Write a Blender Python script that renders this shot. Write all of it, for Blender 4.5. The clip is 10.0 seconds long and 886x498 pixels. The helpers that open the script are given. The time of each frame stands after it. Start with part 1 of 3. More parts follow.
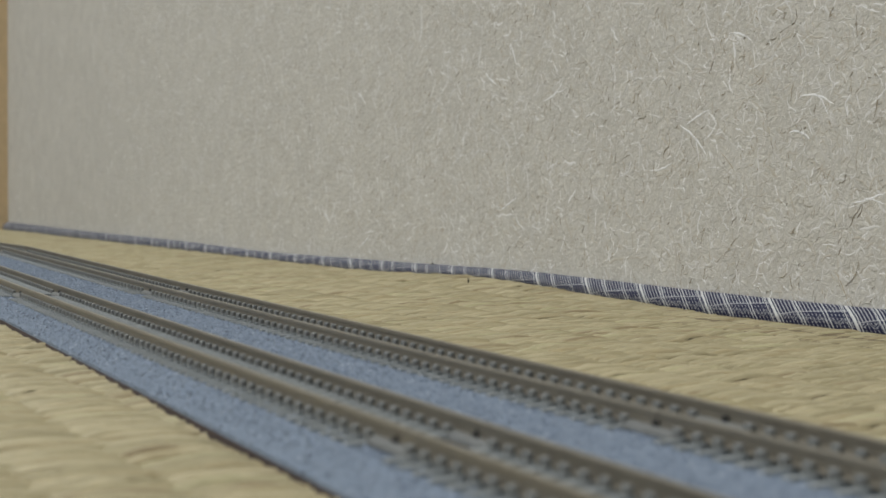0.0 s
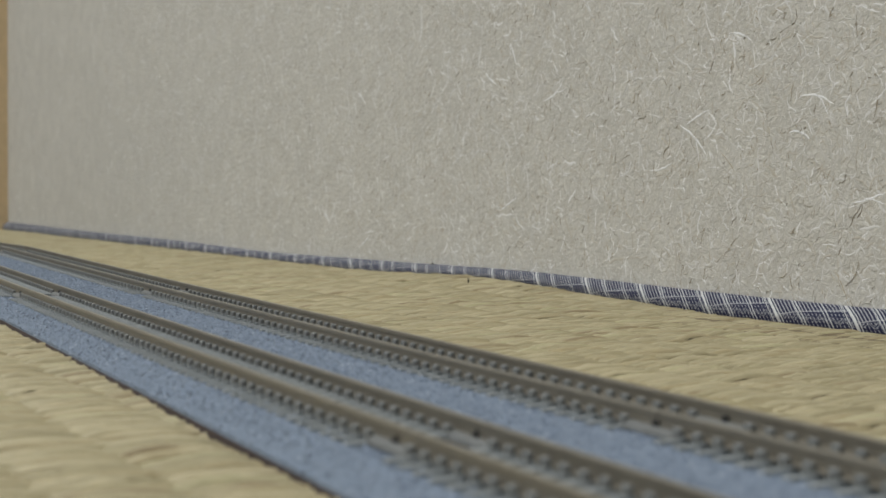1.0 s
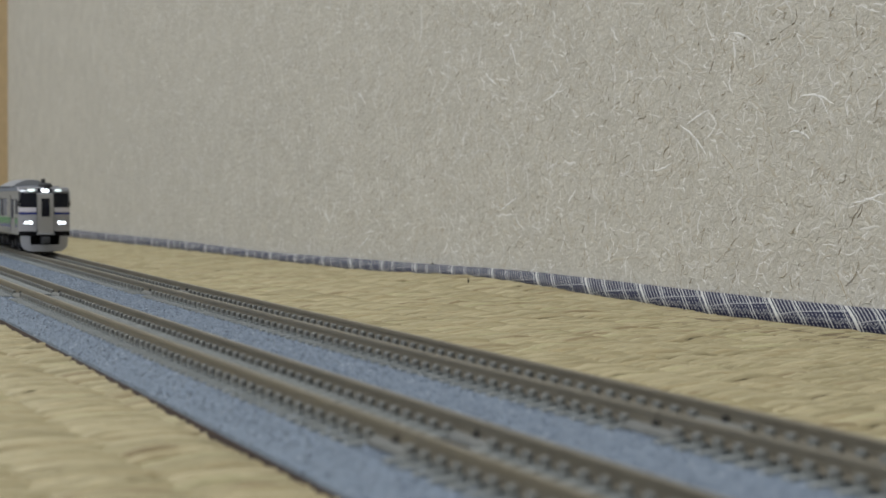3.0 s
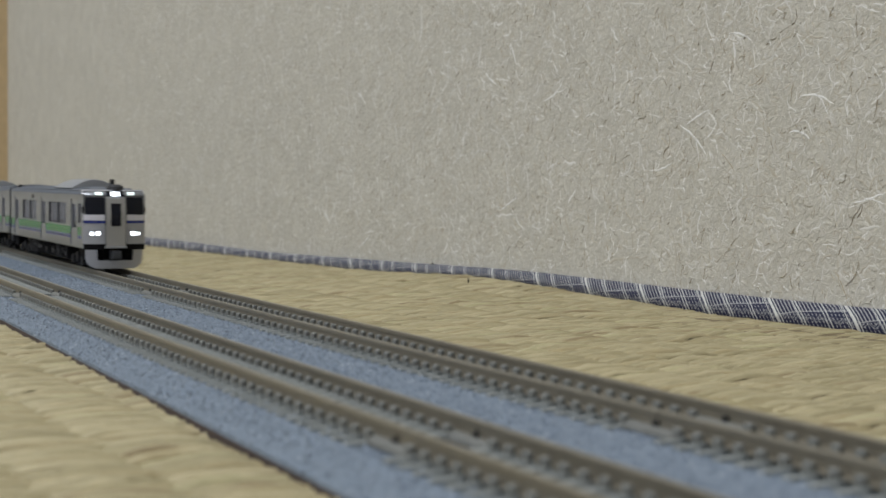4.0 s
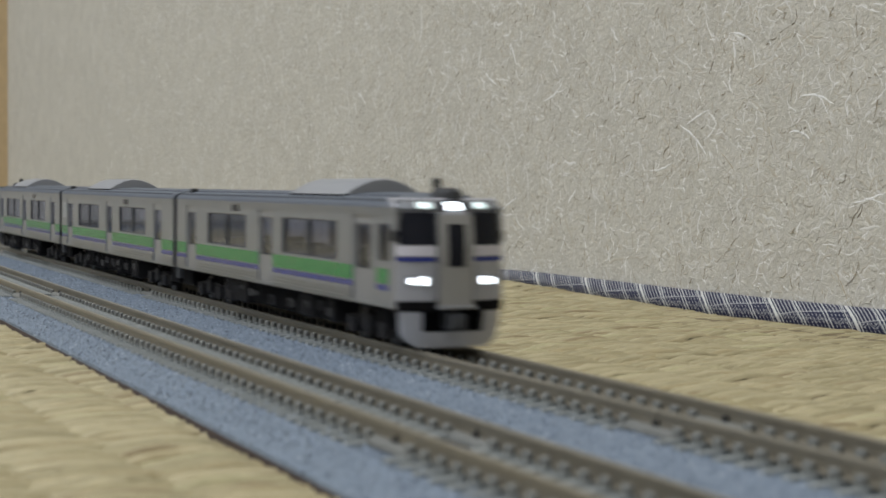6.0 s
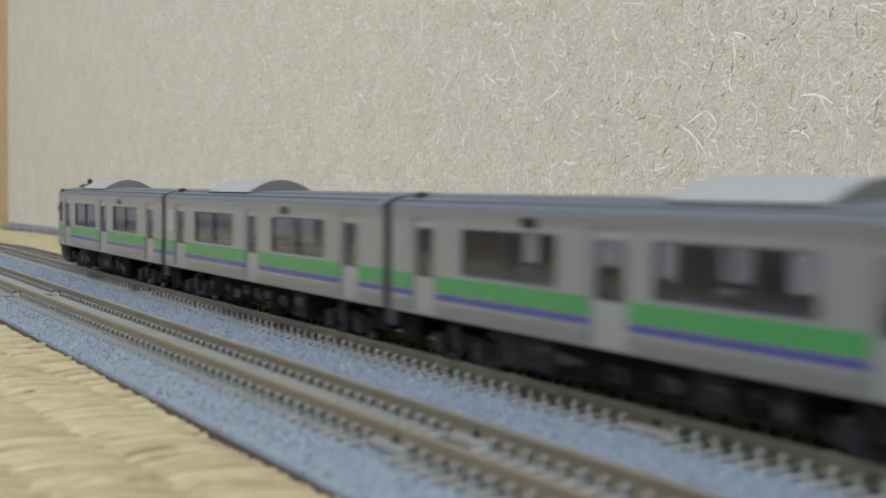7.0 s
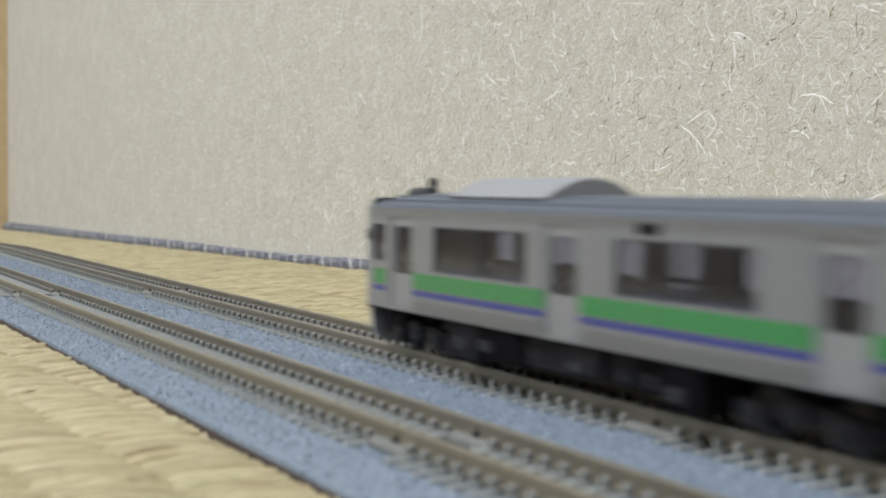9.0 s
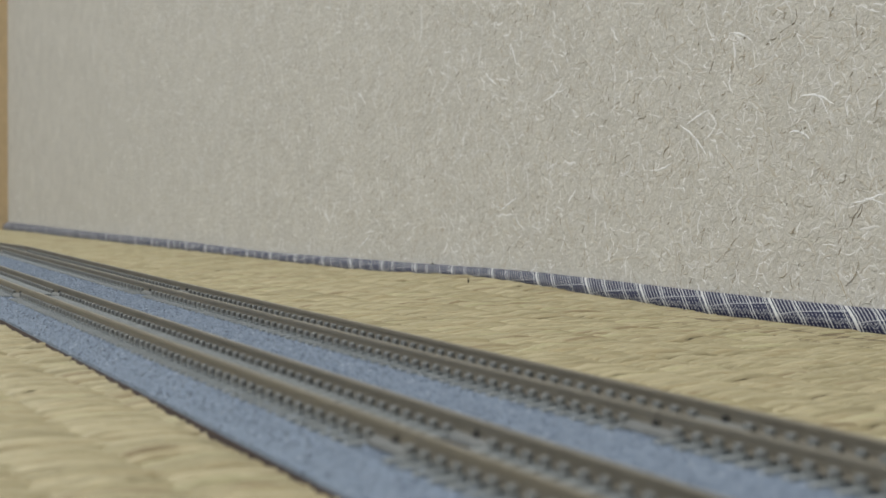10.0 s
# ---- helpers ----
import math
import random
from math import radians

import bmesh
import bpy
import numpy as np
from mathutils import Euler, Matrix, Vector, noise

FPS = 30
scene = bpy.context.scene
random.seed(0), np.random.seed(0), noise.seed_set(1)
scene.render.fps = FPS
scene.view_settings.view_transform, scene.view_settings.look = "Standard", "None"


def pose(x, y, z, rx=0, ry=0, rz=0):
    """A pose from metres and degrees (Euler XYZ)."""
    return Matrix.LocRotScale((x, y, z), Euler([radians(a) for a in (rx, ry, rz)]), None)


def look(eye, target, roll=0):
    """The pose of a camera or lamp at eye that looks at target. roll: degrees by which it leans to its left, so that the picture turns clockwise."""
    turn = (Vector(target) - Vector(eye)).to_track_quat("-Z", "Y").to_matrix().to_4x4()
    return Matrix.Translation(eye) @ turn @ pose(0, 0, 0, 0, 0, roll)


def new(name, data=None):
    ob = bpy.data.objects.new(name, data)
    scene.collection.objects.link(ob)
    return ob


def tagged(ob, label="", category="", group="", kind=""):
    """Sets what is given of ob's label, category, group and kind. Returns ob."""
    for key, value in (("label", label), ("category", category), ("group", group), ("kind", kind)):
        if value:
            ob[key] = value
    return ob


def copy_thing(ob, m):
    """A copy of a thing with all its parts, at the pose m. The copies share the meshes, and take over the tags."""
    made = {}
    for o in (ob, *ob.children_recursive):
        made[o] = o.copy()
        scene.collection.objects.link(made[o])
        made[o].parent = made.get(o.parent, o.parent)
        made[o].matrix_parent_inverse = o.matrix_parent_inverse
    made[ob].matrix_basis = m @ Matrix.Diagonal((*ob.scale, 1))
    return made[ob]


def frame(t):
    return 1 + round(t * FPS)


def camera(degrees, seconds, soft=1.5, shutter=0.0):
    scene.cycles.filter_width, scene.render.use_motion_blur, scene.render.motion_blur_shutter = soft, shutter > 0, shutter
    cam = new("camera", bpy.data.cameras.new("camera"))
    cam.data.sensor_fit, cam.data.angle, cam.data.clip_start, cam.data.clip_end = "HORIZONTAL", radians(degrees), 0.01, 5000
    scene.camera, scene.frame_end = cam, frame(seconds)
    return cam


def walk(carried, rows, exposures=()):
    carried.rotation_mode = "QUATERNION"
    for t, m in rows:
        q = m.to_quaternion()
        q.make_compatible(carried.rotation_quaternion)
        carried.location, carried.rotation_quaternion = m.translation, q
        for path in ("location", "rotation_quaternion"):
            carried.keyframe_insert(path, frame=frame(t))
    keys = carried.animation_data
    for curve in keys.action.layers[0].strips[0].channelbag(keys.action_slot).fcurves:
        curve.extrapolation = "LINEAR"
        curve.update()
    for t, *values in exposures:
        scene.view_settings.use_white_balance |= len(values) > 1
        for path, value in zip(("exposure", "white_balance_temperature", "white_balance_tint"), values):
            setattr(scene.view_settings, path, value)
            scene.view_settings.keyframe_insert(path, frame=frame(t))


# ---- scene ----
# All model sizes below are in millimetres and scaled on the way into the meshes.
MM = 0.001
CAM_EYE = (0.15808, -0.06515, 0.03269)
CAM_AIM = (CAM_EYE[0] - 0.912367, CAM_EYE[1] + 0.407667, CAM_EYE[2] - 0.037331)
cam = camera(31.29, 10.0, soft=1.6, shutter=1.0)
cam.data.dof.use_dof = True
cam.data.dof.focus_distance = 0.41
cam.data.dof.aperture_fstop = 46.0
walk(cam, [(0.0, look(CAM_EYE, CAM_AIM, 0.454)), (10.0, look(CAM_EYE, CAM_AIM, 0.454))],
     exposures=[(0.0, 0.0), (5.7, 0.0), (6.3, 0.2), (6.8, 0.34), (7.2, 0.49), (7.5, 0.56), (8.5, 0.60), (9.0, 0.56), (9.5, 0.40), (10.0, 0.16)])

# ---- light: a cold room lamp under the ceiling and a dim sky outside the closed room ----
world = bpy.data.worlds.new("world")
world.use_nodes = True
scene.world = world
world.node_tree.nodes["Background"].inputs[0].default_value = (0.55, 0.6, 0.7, 1)
world.node_tree.nodes["Background"].inputs[1].default_value = 0.05


def area_lamp(name, x, y, z, sx, sy, watts, colour):
    data = bpy.data.lights.new(name, "AREA")
    data.shape, data.size, data.size_y, data.energy, data.color = "RECTANGLE", sx, sy, watts, colour
    ob = new(name, data)
    ob.matrix_world = look((x, y, z), (x, y, 0.0))
    return ob


area_lamp("room_lamp", 0.06, -1.25, 2.34, 0.9, 0.9, 67.5, (0.885, 0.928, 1.0))


# ---- materials ----
def mat(name, colour, rough=0.6, metal=0.0, spread=0.0, grain=0.0, grain_mm=2.0, bump=0.0, bump_mm=0.5, island=0.0,
        per_object=0.0, glow=None, alt=None, coat=0.0, coat_ior=1.5, coat_rough=0.12, spec=None, crumple=0.0):
    """Procedural surface: base colour, stains at grain_mm, fine relief at bump_mm, lightness varied by island or object."""
    m = bpy.data.materials.new(name)
    m.use_nodes = True
    nt = m.node_tree
    n, l = nt.nodes, nt.links
    b = n["Principled BSDF"]
    b.inputs["Roughness"].default_value, b.inputs["Metallic"].default_value = rough, metal
    tc = n.new("ShaderNodeTexCoord")
    rgb = n.new("ShaderNodeRGB")
    rgb.outputs[0].default_value = (*colour, 1)
    out = rgb.outputs[0]

    def vary(out, fac, amount):
        mr = n.new("ShaderNodeMapRange")
        mr.inputs["To Min"].default_value, mr.inputs["To Max"].default_value = 1 - amount, 1 + amount
        l.new(fac, mr.inputs["Value"])
        h = n.new("ShaderNodeHueSaturation")
        l.new(mr.outputs[0], h.inputs["Value"])
        l.new(out, h.inputs["Color"])
        return h.outputs[0]

    if alt:
        geo = n.new("ShaderNodeNewGeometry")
        ramp = n.new("ShaderNodeValToRGB")
        e = ramp.color_ramp.elements
        ramp.color_ramp.interpolation = "CONSTANT"
        e[0].position, e[0].color = 0.0, (*alt[0][1], 1)
        e[1].position, e[1].color = alt[1][0], (*alt[1][1], 1)
        for pos, c in alt[2:]:
            k = e.new(pos)
            k.color = (*c, 1)
        l.new(geo.outputs["Random Per Island"], ramp.inputs[0])
        out = ramp.outputs[0]
    if grain:
        for size, amount in ((grain_mm, grain), (grain_mm * 9, grain * 0.6)):
            t = n.new("ShaderNodeTexNoise")
            t.inputs["Scale"].default_value, t.inputs["Detail"].default_value = 1 / (size * MM), 4
            l.new(tc.outputs["Object"], t.inputs["Vector"])
            out = vary(out, t.outputs[0], amount)
    if island:
        geo = n.new("ShaderNodeNewGeometry")
        out = vary(out, geo.outputs["Random Per Island"], island)
    if per_object:
        oi = n.new("ShaderNodeObjectInfo")
        out = vary(out, oi.outputs["Random"], per_object)
    l.new(out, b.inputs["Base Color"])
    if spread:
        t = n.new("ShaderNodeTexNoise")
        t.inputs["Scale"].default_value = 1 / (grain_mm * 2 * MM)
        l.new(tc.outputs["Object"], t.inputs["Vector"])
        mr = n.new("ShaderNodeMapRange")
        mr.inputs["To Min"].default_value, mr.inputs["To Max"].default_value = rough - spread, rough + spread
        l.new(t.outputs[0], mr.inputs["Value"])
        l.new(mr.outputs[0], b.inputs["Roughness"])
    if bump:
        t = n.new("ShaderNodeTexNoise")
        t.inputs["Scale"].default_value, t.inputs["Detail"].default_value = 1 / (bump_mm * MM), 3
        t.inputs["Distortion"].default_value = crumple
        l.new(tc.outputs["Object"], t.inputs["Vector"])
        bp = n.new("ShaderNodeBump")
        bp.inputs["Distance"].default_value, bp.inputs["Strength"].default_value = bump * MM, 1.0
        l.new(t.outputs[0], bp.inputs["Height"])
        l.new(bp.outputs[0], b.inputs["Normal"])
    if spec is not None:
        b.inputs["Specular IOR Level"].default_value = spec
    if coat:
        b.inputs["Coat Weight"].default_value, b.inputs["Coat Roughness"].default_value = coat, coat_rough
        b.inputs["Coat IOR"].default_value = coat_ior
    if glow:
        b.inputs["Emission Color"].default_value = (*glow[0], 1)
        b.inputs["Emission Strength"].default_value = glow[1]
    return m


def glass_mat(name, tint):
    """Thin tinted pane: clear, with a gloss that grows at a slant."""
    m = bpy.data.materials.new(name)
    m.use_nodes = True
    n, l = m.node_tree.nodes, m.node_tree.links
    n.remove(n["Principled BSDF"])
    tr = n.new("ShaderNodeBsdfTransparent")
    tr.inputs[0].default_value = (*tint, 1)
    gl = n.new("ShaderNodeBsdfGlossy")
    gl.inputs["Roughness"].default_value = 0.08
    gl.inputs["Color"].default_value = (0.80, 0.84, 0.97, 1)
    lw = n.new("ShaderNodeLayerWeight")
    lw.inputs[0].default_value = 0.5
    power = n.new("ShaderNodeMath")
    power.operation = "POWER"
    power.inputs[1].default_value = 4.2
    l.new(lw.outputs["Facing"], power.inputs[0])
    fr = n.new("ShaderNodeMath")
    fr.operation = "MULTIPLY_ADD"
    fr.inputs[1].default_value, fr.inputs[2].default_value = 0.8, 0.025
    l.new(power.outputs[0], fr.inputs[0])
    mix = n.new("ShaderNodeMixShader")
    l.new(fr.outputs[0], mix.inputs[0])
    l.new(tr.outputs[0], mix.inputs[1])
    l.new(gl.outputs[0], mix.inputs[2])
    l.new(mix.outputs[0], n["Material Output"].inputs[0])
    return m


M_PAPER = mat("wall_paper", (0.508, 0.486, 0.426), 0.9, grain=0.26, grain_mm=1.3, bump=0.5, bump_mm=1.7, crumple=0.6)
M_FIBRE = mat("wall_fibre", (0.6, 0.55, 0.45), 0.85, island=0.07, alt=[
    (0, (0.495, 0.474, 0.415)), (0.40, (0.53, 0.512, 0.462)), (0.68, (0.60, 0.587, 0.55)), (0.80, (0.435, 0.40, 0.33)), (0.94, (0.67, 0.66, 0.63))])
M_BROWNFIBRE = mat("brown_fibre", (0.345, 0.295, 0.215), 0.85, island=0.3)
M_LONGFIBRE = mat("long_fibre", (0.66, 0.655, 0.635), 0.8, island=0.12, grain=0.14, grain_mm=0.9)
M_RUSH = mat("rush", (0.64, 0.53, 0.31), 0.55, island=0.12, grain=0.16, grain_mm=2.5, bump=0.12, bump_mm=0.7, alt=[
    (0, (0.40, 0.345, 0.20)), (0.38, (0.44, 0.38, 0.23)), (0.72, (0.365, 0.305, 0.175)), (0.90, (0.27, 0.215, 0.12)), (0.94, (0.40, 0.36, 0.21))])
M_RUSHBED = mat("rush_bed", (0.16, 0.12, 0.06), 0.8, grain=0.2, grain_mm=3)
M_BALLAST = mat("ballast", (0.168, 0.208, 0.262), 0.75, grain=0.16, grain_mm=0.9, bump=0.25, bump_mm=0.55)
M_GRAIN = mat("ballast_grain", (0.3, 0.34, 0.41), 0.7, island=0.2, alt=[
    (0, (0.178, 0.219, 0.276)), (0.45, (0.205, 0.245, 0.302)), (0.80, (0.148, 0.184, 0.232)), (0.90, (0.07, 0.088, 0.12)), (0.965, (0.29, 0.33, 0.38))])
M_TIE = mat("concrete_tie", (0.228, 0.242, 0.235), 0.7, grain=0.12, grain_mm=1.2, per_object=0.06)
M_CHAIR = mat("rail_chair", (0.155, 0.158, 0.147), 0.65, grain=0.15, grain_mm=1)
M_RAIL = mat("nickel_rail", (0.245, 0.22, 0.172), 0.42, metal=0.5, spread=0.1, grain=0.1, grain_mm=5)
M_JOINT = mat("joint_black", (0.025, 0.024, 0.022), 0.6, grain=0.1, grain_mm=1)
M_BASE = mat("roadbed_dark_edge", (0.05, 0.034, 0.03), 0.8, grain=0.2, grain_mm=4)
M_WOOD = mat("post_wood", (0.52, 0.385, 0.22), 0.5, grain=0.14, grain_mm=5, bump=0.15, bump_mm=1.5)
M_PLASTER = mat("plaster", (0.62, 0.61, 0.57), 0.9, grain=0.06, grain_mm=30, bump=0.4, bump_mm=3)
M_CEIL = mat("ceiling_board", (0.62, 0.6, 0.55), 0.7, grain=0.1, grain_mm=30)
M_BODY = mat("body_silver", (0.170, 0.181, 0.200), 0.4, metal=0.25, coat=0.9, coat_ior=1.5, coat_rough=0.25, grain=0.05, grain_mm=6, spread=0.06)
M_FACE = mat("cab_front_silver", (0.33, 0.335, 0.365), 0.45, metal=0.1, coat=0.8, coat_rough=0.2, grain=0.05, grain_mm=5)
M_ENDDOOR = mat("end_door_grey", (0.30, 0.295, 0.285), 0.5, coat=0.4, grain=0.05, grain_mm=5)
M_GEARLIGHT = mat("gear_plate", (0.022, 0.0215, 0.023), 0.55, grain=0.25, grain_mm=2)
M_DOORPAINT = mat("door_grey", (0.206, 0.213, 0.231), 0.45, metal=0.2, coat=0.8, coat_ior=1.6, coat_rough=0.25, grain=0.05, grain_mm=6)
M_ROOF = mat("roof_grey", (0.092, 0.108, 0.136), 0.6, grain=0.07, grain_mm=7)
M_UNIT = mat("unit_grey", (0.255, 0.263, 0.28), 0.5, grain=0.05, grain_mm=6)
M_GREEN = mat("stripe_green", (0.006, 0.18, 0.046), 0.4, spec=0.0, coat=1.0, coat_ior=1.7, coat_rough=0.25, grain=0.05, grain_mm=5)
M_BLUE = mat("stripe_blue", (0.008, 0.022, 0.19), 0.4, spec=0.0, coat=1.0, coat_ior=1.7, coat_rough=0.25, grain=0.05, grain_mm=5)
M_WHITEBAND = mat("band_white", (0.62, 0.60, 0.66), 0.45, grain=0.04, grain_mm=4)
M_BLACK = mat("underframe_black", (0.0052, 0.005, 0.006), 0.75, spec=0.08, grain=0.2, grain_mm=3)
M_DARKGEAR = mat("gear_grey", (0.013, 0.0126, 0.0145), 0.6, spec=0.2, grain=0.2, grain_mm=2)
M_HORN = mat("horn_grey", (0.018, 0.019, 0.022), 0.6, grain=0.1, grain_mm=2)
M_STEEL = mat("wheel_steel", (0.04, 0.037, 0.034), 0.4, metal=0.5, grain=0.1, grain_mm=2)
M_FACEGLASS = mat("cab_glass", (0.006, 0.007, 0.013), 0.12, spec=0.2)
M_GLASS = glass_mat("tinted_pane", (0.74, 0.75, 0.81))
M_PALE = mat("panel_pale", (0.235, 0.255, 0.275), 0.4, coat=0.6, grain=0.04, grain_mm=5)
M_RUBBER = mat("gangway_rubber", (0.042, 0.045, 0.052), 0.7, grain=0.15, grain_mm=2)
M_SEAT = mat("seat_blue", (0.028, 0.033, 0.06), 0.8, grain=0.1, grain_mm=3)
M_INSIDE = mat("interior_grey", (0.075, 0.078, 0.095), 0.7, grain=0.05, grain_mm=6)
M_LAMP = mat("lamp_white", (0.9, 0.9, 0.9), 0.3, glow=((0.85, 0.92, 1.0), 4.5))
M_LAMPDIM = mat("sign_glow", (0.9, 0.9, 0.9), 0.3, glow=((0.72, 0.95, 0.95), 0.75))
M_TAIL = mat("lamp_unlit", (0.45, 0.42, 0.4), 0.2)


def border_mat():
    """Indigo cloth with white cross stripes: thin ones, double ones and a broad one to each repeat, and a woven zigzag."""
    m = bpy.data.materials.new("border_cloth")
    m.use_nodes = True
    n, l = m.node_tree.nodes, m.node_tree.links
    b = n["Principled BSDF"]
    b.inputs["Roughness"].default_value = 0.8
    tc = n.new("ShaderNodeTexCoord")
    sep = n.new("ShaderNodeSeparateXYZ")
    l.new(tc.outputs["Object"], sep.inputs[0])

    def math_node(op, a, c, d=None):
        k = n.new("ShaderNodeMath")
        k.operation = op
        for i, v in enumerate((a, c, d)):
            if v is None:
                continue
            if isinstance(v, (int, float)):
                k.inputs[i].default_value = v
            else:
                l.new(v, k.inputs[i])
        return k.outputs[0]

    wob = n.new("ShaderNodeTexNoise")
    wob.inputs["Scale"].default_value = 160
    l.new(tc.outputs["Object"], wob.inputs["Vector"])
    u = math_node("MULTIPLY_ADD", wob.outputs[0], 0.0011, sep.outputs[0])
    # the cloth is pulled askew over the roll
    u = math_node("MULTIPLY_ADD", sep.outputs[2], -0.75, u)
    u = math_node("MULTIPLY_ADD", sep.outputs[1], 1.3, u)

    def stripe(period, width, phase=0.0):
        f = math_node("FRACT", math_node("MULTIPLY_ADD", u, 1 / (period * MM), phase), 0)
        return math_node("LESS_THAN", f, width / period)

    p = BORDER_REPEAT
    broad = stripe(p, 1.25, -0.343)
    lines = [stripe(p, 0.36, -0.343 + d / p) for d in (-2.6, 1.15, -9.6, -10.9, -19.5, -20.8)]
    thin = stripe(p / 20, 0.39, -0.2)
    saw = math_node("FRACT", math_node("MULTIPLY_ADD", u, -1 / (p * MM), 0.343), 0)
    arc = math_node("MULTIPLY_ADD", math_node("POWER", saw, 0.55), 0.0030, 0.0003)
    band = math_node("COMPARE", sep.outputs[2], arc, 0.00011)
    low = math_node("LESS_THAN", sep.outputs[2], arc)
    dash = math_node("LESS_THAN", math_node("FRACT", math_node("MULTIPLY_ADD", sep.outputs[2], 1150, math_node("MULTIPLY", u, 60)), 0), 0.55)
    worn = math_node("MULTIPLY", math_node("MULTIPLY_ADD", dash, 0.5, 0.06), low)
    white = math_node("MULTIPLY", thin, math_node("MAXIMUM", math_node("MULTIPLY_ADD", low, -0.75, 0.75), worn))
    # zigzag rows of pale stitches along the lower edge
    wave = math_node("PINGPONG", u, p / 14 * MM)
    stitch = None
    for lift in (-0.0003, 0.0003):
        row = math_node("COMPARE", sep.outputs[2], math_node("MULTIPLY_ADD", wave, 0.5, lift), 0.00015)
        stitch = row if stitch is None else math_node("MAXIMUM", stitch, row)
    knot = math_node("LESS_THAN", math_node("FRACT", math_node("MULTIPLY", u, 2600), 0), 0.62)
    stitch = math_node("MULTIPLY", stitch, math_node("MULTIPLY_ADD", knot, 0.34, 0.08))
    white = math_node("MAXIMUM", white, stitch)
    for k in (broad, *lines, math_node("MULTIPLY", band, 0.6)):
        white = math_node("MAXIMUM", white, k)
    thread = n.new("ShaderNodeTexNoise")
    thread.inputs["Scale"].default_value, thread.inputs["Detail"].default_value = 1400, 2
    l.new(tc.outputs["Object"], thread.inputs["Vector"])
    white = math_node("MULTIPLY", white, math_node("MULTIPLY_ADD", thread.outputs[0], 0.9, 0.45))
    mix = n.new("ShaderNodeMixRGB")
    mix.inputs[1].default_value, mix.inputs[2].default_value = (0.007, 0.010, 0.042, 1), (0.60, 0.60, 0.57, 1)
    l.new(white, mix.inputs[0])
    l.new(mix.outputs[0], b.inputs["Base Color"])
    bp = n.new("ShaderNodeBump")
    bp.inputs["Distance"].default_value = 0.0003
    l.new(thread.outputs[0], bp.inputs["Height"])
    l.new(bp.outputs[0], b.inputs["Normal"])
    return m


BORDER_REPEAT = 29.7
M_BORDER = border_mat()


# ---- mesh helpers ----
class Build:
    """Collects vertices (mm) and faces of one mesh."""

    def __init__(self):
        self.v, self.f = [], []

    def add(self, verts, faces):
        k = len(self.v)
        self.v += [tuple(p) for p in verts]
        self.f += [tuple(i + k for i in q) for q in faces]

    def box(self, x0, x1, y0, y1, z0, z1, c=0.0):
        """A block; c chamfers its four upright edges and its top."""
        if c <= 0:
            self.add([(x, y, z) for z in (z0, z1) for x, y in ((x0, y0), (x1, y0), (x1, y1), (x0, y1))],
                     [(3, 2, 1, 0), (4, 5, 6, 7), (0, 1, 5, 4), (1, 2, 6, 5), (2, 3, 7, 6), (3, 0, 4, 7)])
            return
        rings = []
        for z, s in ((z0, 0), (z1 - c, 0), (z1, c)):
            k = c + s * 0.4
            rings.append([(x0 + k, y0 + s, z), (x1 - k, y0 + s, z), (x1 - s, y0 + k, z), (x1 - s, y1 - k, z),
                          (x1 - k, y1 - s, z), (x0 + k, y1 - s, z), (x0 + s, y1 - k, z), (x0 + s, y0 + k, z)])
        self.loft(rings)

    def loft(self, rings, caps=True, closed=True):
        k, n = len(self.v), len(rings[0])
        for r in rings:
            self.v += [tuple(p) for p in r]
        for i in range(len(rings) - 1):
            for j in range(n if closed else n - 1):
                a, b2 = k + i * n + j, k + i * n + (j + 1) % n
                self.f.append((a, b2, b2 + n, a + n))
        if caps:
            self.f.append(tuple(k + j for j in reversed(range(n))))
            self.f.append(tuple(k + (len(rings) - 1) * n + j for j in range(n)))

    def along_x(self, profile, x0, x1):
        self.loft([[(x, y, z) for y, z in profile] for x in (x0, x1)])

    def disc(self, x, z, y0, y1, r, n=16):
        self.loft([[(x + r * math.cos(a * math.tau / n), y, z + r * math.sin(a * math.tau / n)) for a in range(n)] for y in (y0, y1)])

    def mesh(self, name, material, smooth=False):
        me = bpy.data.meshes.new(name)
        me.from_pydata([(x * MM, y * MM, z * MM) for x, y, z in self.v], [], self.f)
        me.materials.append(material)
        bm = bmesh.new()
        bm.from_mesh(me)
        bmesh.ops.recalc_face_normals(bm, faces=bm.faces)
        bm.to_mesh(me)
        bm.free()
        if smooth:
            me.shade_smooth()
            me.set_sharp_from_angle(angle=radians(38))
        return me


def part(name, b, material, parent=None, label="", smooth=False):
    ob = new(name, b.mesh(name, material, smooth) if isinstance(b, Build) else b)
    ob.parent = parent
    return tagged(ob, label)


def raw_mesh(name, verts, faces, material, smooth=True):
    me = bpy.data.meshes.new(name)
    me.from_pydata((np.asarray(verts) * MM).tolist(), [], np.asarray(faces).tolist())
    me.materials.append(material)
    if smooth:
        me.shade_smooth()
    return me


def empty(name, label, category, group="", kind=""):
    return tagged(new(name), label, category, group, kind)


# ---- the room: mat floor, papered wall, post and the plain walls that close it ----
WALL_TURN = math.atan(0.0708)
EDGE = Vector((-146.6, 188.5))
ALONG = Vector((-math.cos(WALL_TURN), -math.sin(WALL_TURN)))
BACK = Vector((-math.sin(WALL_TURN), math.cos(WALL_TURN)))
BORDER_WIDTH = 4.0
rng = np.random.default_rng(7)


